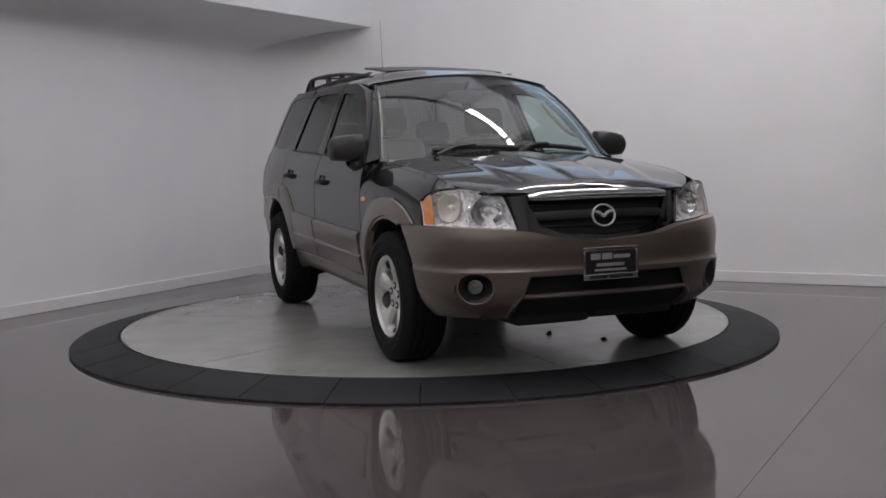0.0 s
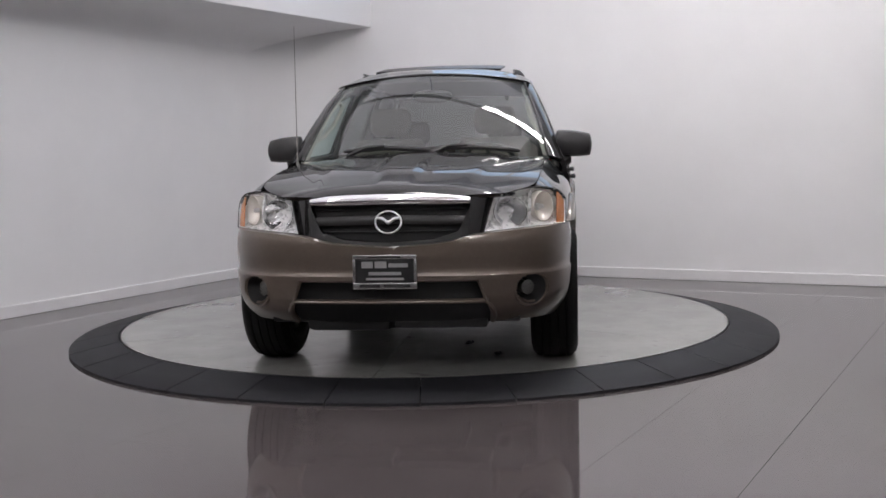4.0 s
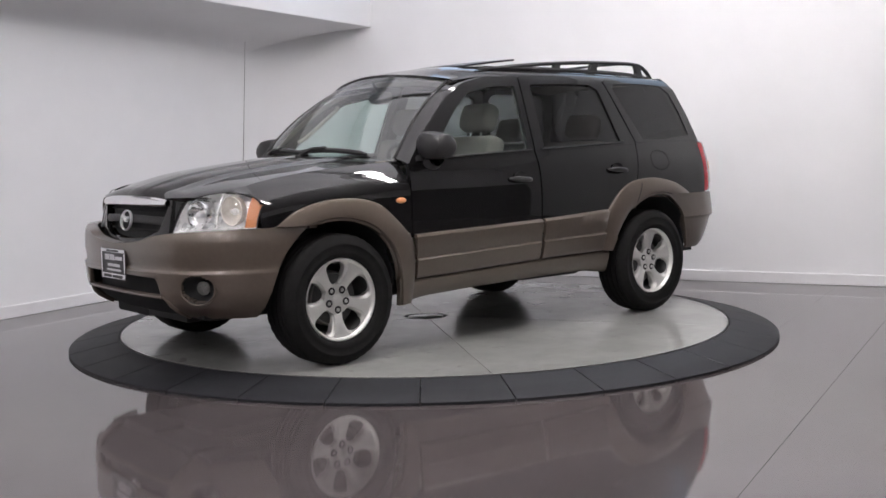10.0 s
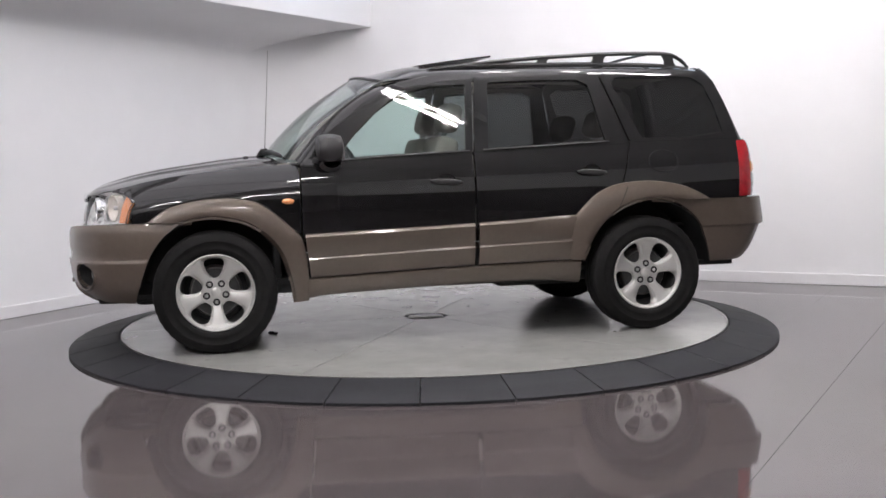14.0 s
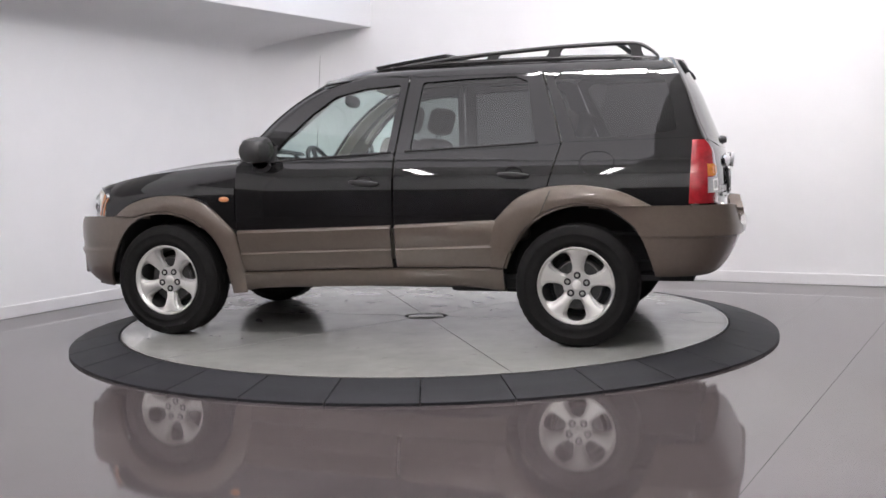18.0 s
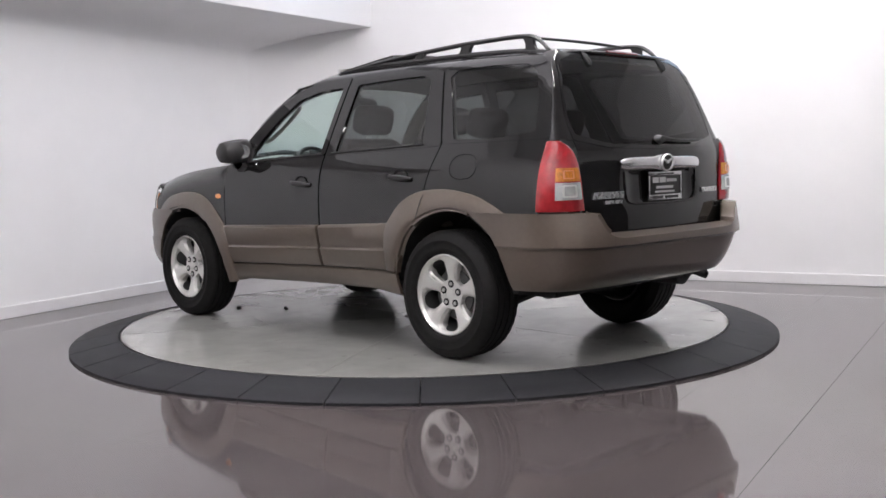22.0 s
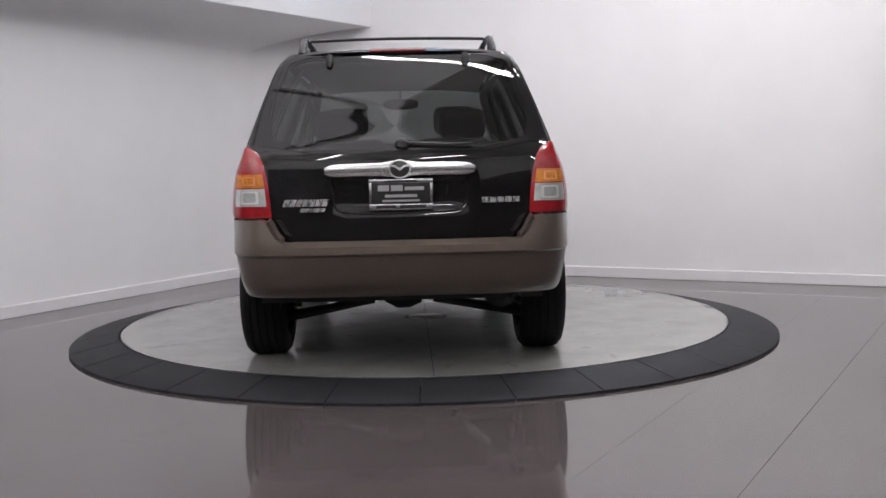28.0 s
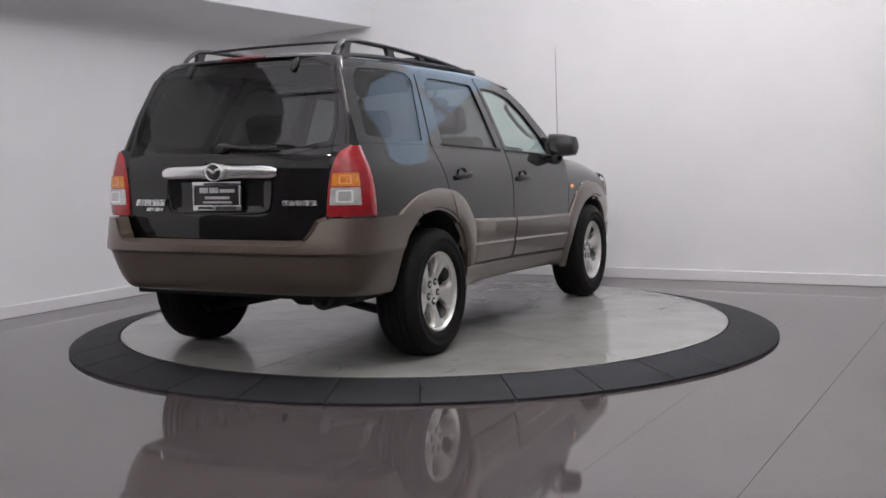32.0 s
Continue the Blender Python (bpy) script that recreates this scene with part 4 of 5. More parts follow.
def build_quarters():
    for s in (1, -1):
        bot = curve([(-1.152, .917), (-1.27, .925), (-1.37, .923), (-1.54, .895), (-1.65, .848), (-1.73, .803), (-2.0, .803)])
        rows = []
        for u in steps(0, 1, 32):
            xb, xt = lerp(-1.153, -1.945, u), lerp(-1.229, -1.962, u)
            rows.append([side(lerp(xb, xt, k / 12), lerp(bot(xb) - .012, z_belt(xt) + .012, k / 12), s) for k in range(13)])
        q = part("rear_quarter", shell(rows, .02, (-1.5, 0, .8)), PAINT, car)
        outer = [(-1.229, 1.165), (-1.155, 1.40), (-1.092, 1.585), (-1.16, 1.622), (-1.45, 1.624), (-1.78, 1.612), (-1.86, 1.55), (-1.925, 1.36), (-1.965, 1.175), (-1.6, 1.17)]
        inner = [(-1.31, 1.185), (-1.225, 1.39), (-1.158, 1.535), (-1.20, 1.572), (-1.45, 1.580), (-1.71, 1.570), (-1.785, 1.52), (-1.835, 1.38), (-1.865, 1.215), (-1.6, 1.185)]
        part("window_surround", shell(ring_part(outer, inner, lambda x, z: side(x, z, s, .0015), 3), .02, (-1.5, 0, 1.2), close_v=True), PAINT, q)
        part("pillar_trim", shell(ring_part(outer, inner, lambda x, z: side(x, z, s, -.03), 2), .008, (-1.5, s * 3, 1.2), close_v=True), PILLAR, q)
        g = part("quarter_glass", outward(pane_part(inner, lambda x, z: side(x, z, s, -.002), grow=1.02), (-1.5, 0, 1.3)), DEEP_PRIVACY, q, "dark privacy glass")
        g.visible_shadow = False
        if s > 0:
            loop = chaikin([(-1.525, 1.106), (-1.335, 1.108), (-1.334, .977), (-1.524, .976)], 3)
            rim = [side(x, z, s, .0005) for x, z in loop + loop[:2]]
            part("fuel_flap", tube(rim, .0028, 6), DARK, q, "seam of the round-cornered fuel flap")
        # rear pillar, from the flank round to the tailgate
        edge_a = curve([(1.165, -1.952), (1.36, -1.915), (1.55, -1.845), (1.625, -1.77)])
        edge_b = curve([(1.165, .655), (1.28, .655), (1.44, .62), (1.60, .565), (1.64, .47)])
        rows = []
        for z in steps(1.165, 1.637, 14):
            a = Vector(side(edge_a(z), min(z, 1.625), s))
            b = Vector(back(s * edge_b(z), z))
            c = Vector((lerp(a.x, b.x, .95), s * lerp(abs(a.y), abs(b.y), .04), z))
            rows.append([a.lerp(c, t).lerp(c.lerp(b, t), t) for t in steps(0, 1, 8)])
        part("rear_pillar", shell(rows, .015, (-1.4, 0, 1.2)), PAINT, q)


def build_arches():
    front_out = [(.778, .275), (.772, .42), (.80, .64), (.86, .70), (.93, .768), (1.03, .850), (1.15, .884), (1.28, .890), (1.42, .880), (1.56, .842), (1.64, .788), (1.675, .760)]
    front_in = [(.858, .268), (.875, .40), (.918, .54), (.955, .61), (1.02, .68), (1.09, .73), (1.16, .76), (1.27, .785), (1.36, .784), (1.43, .774), (1.495, .758)]
    rear_out = [(-.805, .455), (-.808, .60), (-.822, .700), (-.862, .745), (-.95, .838), (-1.05, .894), (-1.15, .917), (-1.27, .925), (-1.37, .923), (-1.54, .895), (-1.65, .848), (-1.735, .802)]
    rear_in = [(-.895, .45), (-.93, .54), (-1.0, .66), (-1.06, .715), (-1.13, .765), (-1.22, .80), (-1.32, .820), (-1.40, .818), (-1.45, .812), (-1.495, .803)]
    for s in (1, -1):
        for o, i, name in ((front_out, front_in, "front_arch"), (rear_out, rear_in, "rear_arch")):
            O, I = resample(o, 44), resample(i, 44)
            rows = []
            for a, b in zip(O, I):
                r = []
                for k, out in ((0, .0), (.03, .012), (.15, .020), (.7, .030), (.93, .028), (1.0, .018), (1.0, -.012)):
                    r.append(side(lerp(a[0], b[0], k), lerp(a[1], b[1], k), s, out))
                rows.append(r)
            part(name, shell(rows, .012, (sum(p[0] for p in I) / 44, 0, .5)), CLAD, car, "bronze wheel arch flare")
        seam = [side(lerp(-1.185, -1.115, k), lerp(.921, .762, k), s, lerp(.006, .0302, soft_step(k * 3))) for k in steps(0, 1, 9)]
        part("arch_seam", tube(seam, .0022, 6), DARK, car, "dark joint in the wheel arch flare")
        for x0, R, name in ((1.31, .428, "front_wheel_liner"), (-1.31, .456, "rear_wheel_liner")):
            rows = [[(x0 + r * math.cos(a), s * y, .36 + r * math.sin(a)) for r, y in ((.05, .50), (R - .025, .50), (R, .56), (R, lerp(.79, .852, soft_step((math.sin(a) - .45) / .25))))] for a in steps(radians(4), radians(176), 30)]
            part(name, shell(rows, .006, (x0, s * 1.5, .36)), DARK, car)


# ---- car: roof, windscreen, tail ----
def build_roof():
    rows = []
    for i in range(34):
        u = i / 33
        r = []
        for j in range(45):
            v = -1.12 + 2.24 * j / 44
            e = min(1.0, abs(v))
            x = lerp(.405 - .125 * e * e, -1.865 + .06 * e ** 3, u)
            ze, zc = z_roof_e(x), z_roof_c(x)
            if abs(v) > 1:
                z = ze - .06 * (abs(v) - 1) / .12 * soft_step((.24 - x) / .5)
                y = flank_y(x, z) - .006
            else:
                z = ze + (zc - ze) * (1 - e ** 3.2) ** .85
                ye = flank_y(x, ze) - .006
                y = ye * e
            w = max(0.0, 1 - u / .12)
            if abs(v) <= 1:
                z = lerp(z, min(z, 1.617 - .055 * e * e), w * w)
            r.append((x, math.copysign(y, v), z))
        rows.append(r)
    roof = part("roof", shell(rows, .009, (-.8, 0, 1.2)), PAINT, car)
    # tilted glass sunroof
    def sun(x, y):
        t = (.02 - x) / .46
        return (x, y, z_roof_c(x) - .012 * (y / .42) ** 2 + .004 + .040 * t)
    rows = [[sun(x, y) for y in steps(-.42, .42, 13)] for x in steps(.02, -.44, 9)]
    part("sunroof", shell(rows, .012, (-.2, 0, 1.2)), PLATE_BLACK, roof, "dark glass sunroof tilted open")
    for s in (1, -1):
        rail(roof, s)
    pts = [(-1.50, y, 1.732 + .010 * (1 - (y / .5) ** 2)) for y in steps(-.47, .47, 17)]
    rows = [[(p[0] + .022 * math.cos(a), p[1], p[2] + .008 * math.sin(a)) for a in [2 * math.pi * k / 10 for k in range(10)]] for p in pts]
    part("cross_bar", clean(grid(rows, close_v=True)), BLACK_PLASTIC, roof, "black roof rack cross bar")


def rail(roof, s):
    zt = curve([(.02, 1.642), (-.20, 1.668), (-.50, 1.700), (-.85, 1.726), (-1.2, 1.742), (-1.5, 1.746), (-1.62, 1.738), (-1.70, 1.700), (-1.745, 1.655)])
    y = lambda x: flank_y(x, z_roof_e(x)) - .085
    rows = []
    for x in steps(.03, -1.745, 60):
        k = min(1, (.05 - x) / .3)
        c = zt(x) - .013
        rows.append([(x, s * (y(x) + .017 * k * math.cos(a)), c + .013 * k * math.sin(a)) for a in [2 * math.pi * k / 10 for k in range(10)]])
    r = part("roof_rail", clean(grid(rows, close_v=True)), BLACK_PLASTIC, roof, "black roof rail")
    base = []
    for x in steps(-.02, -1.74, 40):
        k = min(1, (.03 - x) / .3)
        base.append([(x, s * (y(x) + .017 * k * math.cos(a)), z_roof_c(x) - .036 + .016 * k * math.sin(a)) for a in [2 * math.pi * q / 8 for q in range(8)]])
    part("rail_base", clean(grid(base, close_v=True)), BLACK_PLASTIC, r)
    for x, w, lean in ((-.26, .155, .0), (-.76, .032, .03), (-1.135, .036, .03), (-1.615, .030, -.02)):
        zr, top = z_roof_c(x) - .035, zt(x) - .012
        rws = []
        for f in steps(0, 1, 5):
            ww = w * (1 + .6 * (2 * f - 1) ** 2)
            rws.append([(x + lean * (.5 - f) + ww * cx, s * (y(x) + .013 * cy), lerp(zr, top, f)) for cx, cy in ((-1, -.6), (-.9, -1), (.9, -1), (1, -.6), (1, .6), (.9, 1), (-.9, 1), (-1, .6))])
        part("rail_foot", clean(grid(rws, close_v=True)), BLACK_PLASTIC, r)


def screen(v, t, out=0.0):
    """The windscreen's surface: v across, t from its foot to its top."""
    yb, yt = .742 * v, .582 * v
    e = v * v
    p = Vector((1.005 - .18 * e, yb, 1.112 - .020 * e)).lerp(Vector((.400 - .118 * e, yt, 1.614 - .055 * e)), t)
    bulge = .042 * math.sin(math.pi * t) + out
    return (p.x + bulge * .62, p.y, p.z + bulge * .78)


def build_windscreen():
    ws = outward(clean(grid([[screen(v, t) for t in steps(-.03, 1.0, 16)] for v in steps(-1, 1, 29)])), (0, 0, 1))
    w = part("windscreen", ws, SCREEN, car, "greenish clear windscreen")
    w.visible_shadow = False
    rim = [screen(-1, t, .001) for t in steps(0, 1, 14)] + [screen(v, 1, .001) for v in steps(-1, 1, 25)[1:]] + [screen(1, t, .001) for t in steps(1, 0, 14)[1:]]
    part("screen_seal", tube(rim, .008, 6), BLACK_PLASTIC, w)
    for s in (1, -1):
        O = resample([(.80, 1.06), (.60, 1.27), (.40, 1.44), (.22, 1.54), (.0, 1.588)], 20)
        rows = []
        for i, p in enumerate(O):
            t = i / 19
            a = Vector(screen(s, t))
            if t > .93:
                a.x -= (t - .93) * 2.0
            b = Vector(side(p[0], p[1], s))
            c = a.lerp(b, .5) + Vector((.012, s * .012, .006))
            rows.append([a.lerp(c, k).lerp(c.lerp(b, k), k) for k in steps(0, 1, 6)])
        pil = part("windscreen_pillar", shell(rows, .03, (0, 0, 1.2)), PAINT, car)
        rows = [[Vector(p).lerp(Vector((0, 0, 1.2)), .045) for p in r] for r in rows]
        part("pillar_trim", shell(rows, .006, (0, 0, 1.2)), BEIGE, pil)
    cowl = [[(lerp(1.03 - .18 * v * v, .90 - .18 * v * v, k), .742 * v, lerp(1.098, 1.105, k) - .022 * v * v) for k in steps(0, 1, 4)] for v in steps(-1, 1, 21)]
    cw = part("cowl", shell(cowl, .03, (.9, 0, .8)), BLACK_PLASTIC, car, "black cowl below the windscreen")
    for v0, v1, t1 in ((.78, .04, .055), (.12, -.62, .06)):
        pts = [screen(lerp(v0, v1, k), lerp(.012, t1 - .03, k) + .026 * math.sin(math.pi * k), .018) for k in steps(0, 1, 14)]
        blade = part("wiper", tube(pts, [.008] + [.015] * 12 + [.009], 8), BLACK_PLASTIC, cw, "black wiper blade")
        arm = [Vector(screen(lerp(v0, v1, .95), -.02, .02)), Vector(screen(lerp(v0, v1, .75), .035, .035)), Vector(pts[7]) + Vector((.01, 0, .014))]
        part("wiper_arm", tube(arm, [.014, .012, .010], 6), BLACK_PLASTIC, blade)
    # mast aerial
    base = (.955, -.735, 1.05)
    part("aerial", tube([base, (.950, -.737, 1.12), (.90, -.745, 1.88)], [.010, .003, .0012], 8), STEEL, car, "thin steel mast aerial")


def build_tailgate():
    f = lambda y, z: back(y, z, .002)
    o_half = [(.43, 1.125), (.655, 1.165), (.658, 1.28), (.622, 1.44), (.57, 1.60), (.46, 1.645)]
    i_half = [(.42, 1.146), (.630, 1.192), (.642, 1.285), (.607, 1.435), (.553, 1.582), (.45, 1.615)]
    outer = [(0, 1.115)] + o_half + [(0, 1.655)] + [(-y, z) for y, z in o_half[::-1]]
    inner = [(0, 1.132)] + i_half + [(0, 1.622)] + [(-y, z) for y, z in i_half[::-1]]
    z_top = lambda y: 1.120 + .046 * (y / .655) ** 2
    hw = curve([(.69, .535), (.70, .568), (.72, .598), (.76, .628), (.81, .645), (1.0, .652), (1.165, .655)])
    rows = []
    for k in steps(0, 1, 17):
        r = []
        for v in steps(-1, 1, 33):
            z = lerp(.692, z_top(v * .655), k)
            y = v * hw(z)
            # shallow plate recess
            d = min(1, max(0, (.33 - abs(y)) / .03)) * min(1, max(0, (z - .825) / .02)) * min(1, max(0, (1.02 - z) / .02))
            r.append(back(y, z, -.016 * d))
        rows.append(r)
    gate = part("tailgate", shell(rows, .03, (-1.4, 0, 1)), PAINT, car)
    part("glass_frame", shell(ring_part(outer, inner, f, 3, 4), .03, (-1.2, 0, 1.2), close_v=True), PAINT, gate)
    g = part("rear_glass", outward(pane_part(inner, lambda y, z: back(y, z, .000), 8, 4, grow=1.02), (-1, 0, 1.3)), DEEP_PRIVACY, gate, "dark rear window glass")
    g.visible_shadow = False
    # chrome garnish with an oval emblem
    rows = []
    sect = [(math.cos(a) ** .45 if abs(a) < 1.57 else 0, math.sin(a)) for a in steps(-math.pi / 2, math.pi / 2, 13)]
    for y in steps(-.37, .37, 31):
        e = max(.25, 1 - (abs(y) / .37) ** 18) ** .5
        bump = .010 * max(0, 1 - (y / .09) ** 2)
        rows.append([(back(y, 1.035)[0] - .002 - .024 * cx * e, y, 1.037 + .005 * (1 - (y / .37) ** 2) + (.033 + bump) * cz * e) for cx, cz in sect])
    gar = part("garnish", clean(grid(rows)), SATIN_CHROME, gate, "chrome garnish bar over the plate")
    base = revolve([(.0005, .004), (.9, .004), (1.0, .001), (1.0, -.03)], 32, "x")
    for v in base.verts:
        v.co = Vector((v.co.x, v.co.y * .050, v.co.z * .043))
    bmesh.ops.transform(base, matrix=Matrix.Translation((back(0, 1.05)[0] - .032, 0, 1.042)) @ Matrix.Rotation(radians(180), 4, 'Z') @ Matrix.Rotation(radians(3), 4, 'Y'), verts=base.verts)
    part("emblem_base", base, LUG, gar, "dark grey disc behind the emblem")
    emblem(gar, Matrix.Translation((back(0, 1.05)[0] - .032, 0, 1.042)) @ Matrix.Rotation(radians(180), 4, 'Z') @ Matrix.Rotation(radians(3), 4, 'Y'), .047)
    licence_plate(gate, x_rear(.91) - .003, .150, .156, .845, .988, -1)
    lip = [(-.335, 1.0), (-.335, .93), (-.325, .86), (-.30, .835), (-.2, .828), (0, .826), (.2, .828), (.30, .835), (.325, .86), (.335, .93), (.335, 1.0)]
    part("recess_lip", tube([back(y, z, -.001) for y, z in chaikin(lip, 2, False)], .006, 8), PAINT, gate)
    # script badges as rows of plain slanted bars
    for y0, y1, z0, z1, n, lean in ((.585, .362, .866, .900, 7, -.35), (.50, .375, .838, .856, 5, -.35), (-.40, -.595, .868, .894, 5, 0.0)):
        badge = None
        for k in range(n):
            ya, yb = lerp(y0, y1, (k + .07) / n), lerp(y0, y1, (k + .90) / n)
            bb = shell([[back(lerp(ya, yb, u) + (z - z0) * lean, z, .012) for z in (z0, z1)] for u in steps(0, 1, 3)], .008, (-1.4, 0, .9))
            if badge is None:
                badge = part("badge", bb, BADGE, gate, "silver script badge")
            else:
                part("badge_bar", bb, BADGE, badge)
    # wiper, hinges, high brake lamp
    p = [back(y, 1.175 + .015 * math.sin((y + .02) * 6), .022) for y in steps(-.03, -.36, 10)]
    wip = part("rear_wiper", tube(p, [.012, .011] + [.008] * 8, 6), BLACK_PLASTIC, gate, "black rear wiper")
    b = revolve([(.0005, .03), (.018, .028), (.024, .01), (.026, -.01)], 18, "x")
    bmesh.ops.transform(b, matrix=Matrix.Translation(back(-.015, 1.165, .005)) @ Matrix.Diagonal((-1, 1.5, 1, 1)), verts=b.verts)
    part("wiper_pivot", b, BLACK_PLASTIC, wip)
    for s in (1, -1):
        rows = [[(back(s * .345, z)[0] - .016 * w * math.cos(a) - .006, s * .345 + .019 * w * math.sin(a), z) for a in [2 * math.pi * k / 12 for k in range(12)]] for z, w in ((1.558, .35), (1.563, .75), (1.575, 1), (1.60, 1), (1.622, .8), (1.634, .4))]
        part("glass_hinge", clean(grid(rows, close_v=True)), DARK, gate, "black window hinge")
    rows = [[(x_rear(1.63) - .012 * math.sin(math.pi * k) + .05 * (y / .65) ** 2 - .004, y, lerp(1.628, 1.652, k)) for k in steps(0, 1, 6)] for y in steps(-.14, .14, 13)]
    part("brake_lamp", shell(rows, .01, (-1, 0, 1.5)), BRAKE_LENS, gate, "red high-level brake lamp")


def build_taillights():
    for s in (1, -1):
        ya, yb = sorted((s * .53, s * .70))
        part("rear_body_panel", box(-2.05, -2.02, ya, yb, .62, 1.05, .004), PAINT, car)
        fz = curve([(.812, .642), (.92, .650), (1.0, .660), (1.07, .676), (1.12, .697), (1.15, .723), (1.162, .750)])       # inner edge
        def pt(u, z, d=0.0):
            yi = fz(z)
            a = Vector(back(yi, z, .012))
            xe = lerp(-1.935, -1.950, (z - .812) / .35)
            b = Vector((xe, flank_y(xe, z) + .004, z))
            c = Vector((lerp(a.x, b.x, .06) - .020, lerp(a.y, b.y, .95) + .012, z))
            p = a.lerp(c, u).lerp(c.lerp(b, u), u)
            q = Vector((-1.6, .4, z))
            p = p + (q - p).normalized() * d
            return (p.x, s * p.y, p.z)
        edge = [[Vector(back(s * lerp(.640, .648, k), z, -.003)).lerp(Vector(pt(.10, z, .006)), t) for t in steps(0, 1, 4)] for k, z in ((q, lerp(.80, 1.170, q)) for q in steps(0, 1, 14))]
        part("lamp_surround", shell(edge, .012, (-1.4, s * .3, 1)), PAINT, car)
        zs = steps(.812, 1.162, 17)
        rows = [[pt(u, z, .004 if j in (0, 16) or k in (0, 12) else 0) for k, u in enumerate(steps(0, 1, 13))] for j, z in enumerate(zs)]
        lamp = part("tail_light", shell(rows, .02, (-1.4, s * .3, 1)), RED, car, "red tail light with amber and clear fields")
        for name, z0, z1, mat, lab in (("turn_signal", .962, 1.028, TAIL_AMBER, "amber field"), ("reverse_lamp", .870, .956, WHITE_LENS, "clear field")):
            rows = [[pt(u, z, -.004) for u in steps(.04, .60, 10)] for z in steps(z0, z1, 5)]
            part(name, shell(rows, .008, (-1.4, s * .3, 1)), mat, lamp, lab)
        # bulb bowls showing through the two fields
        for u0, u1, z0, z1, mat, lab in ((.13, .44, .882, .945, ALLOY, "grey rim of the reversing bulb"), (.16, .42, .974, 1.017, AMBER, "pale bulb behind the amber field")):
            du, dz = (u1 - u0) * .13, (z1 - z0) * .13
            outer = [(u0, z0), (u1, z0), (u1, z1), (u0, z1)]
            inner = [(u0 + du, z0 + dz), (u1 - du, z0 + dz), (u1 - du, z1 - dz), (u0 + du, z1 - dz)]
            ring = ring_part(outer, inner, lambda u, z: pt(u, z, -.0065), 2, 4)
            part("bulb_rim", shell(ring, .004, (-1.4, s * .3, .95), close_v=True), mat, lamp, lab)


def build_rear_bumper():
    grow = curve([(.40, -.17), (.415, -.135), (.45, -.100), (.50, -.068), (.56, -.040), (.60, -.024), (.622, -.014), (.634, .010), (.664, .008), (.72, .0), (.81, -.014)])
    x_end = curve([(.37, 1.76), (.51, 1.72), (.67, 1.650), (.74, 1.575), (.803, 1.475)])
    z_top = curve([(0, .670), (.47, .672), (.53, .678), (.57, .691), (.60, .712), (.622, .742), (.642, .778), (.660, .797), (.69, .803), (.9, .803)])
    zs = [.405, .412, .425, .45, .48, .52, .555, .585, .605, .618, .622, .626, .63, .634, .638, .645, .68, .74, .80, .88, .94, 1.0]
    rows = bumper_rows(zs, z_top, x_end, grow, False, 97, .765, .862, 5.6, 1.45, .28, .639)
    # proud of the flank behind the wheel
    def proud(p):
        gap = max(0, flank_y(p[0], p[2]) + .007 - abs(p[1])) * soft_step((p[0] + 1.98) / .10) * soft_step((p[2] - .62) / .08)
        return (p[0], p[1] + math.copysign(gap, p[1]), p[2])
    rows = [[proud(p) for p in r] for r in rows]
    # shelf in to the tailgate
    inset = lambda y: soft_step((abs(y) - .70) / .10)
    rise = lambda y: .020 * (1 - soft_step((abs(y) - .50) / .10))
    rows.append([(p[0] + lerp(.075, .10, inset(p[1])), p[1] * lerp(.99, .90, inset(p[1])), p[2] + .003 + rise(p[1])) for p in rows[-1]])
    bumper = part("rear_bumper", shell(rows, .02, (-1.3, 0, .55)), CLAD, car, "bronze painted rear bumper")
    b = tube([(-1.9, -.57, .400), (-1.96, -.575, .392), (-2.03, -.58, .372)], .024, 14, cap=False)
    part("exhaust_tip", thick(b, .003), DARK, car, "dark exhaust tip")


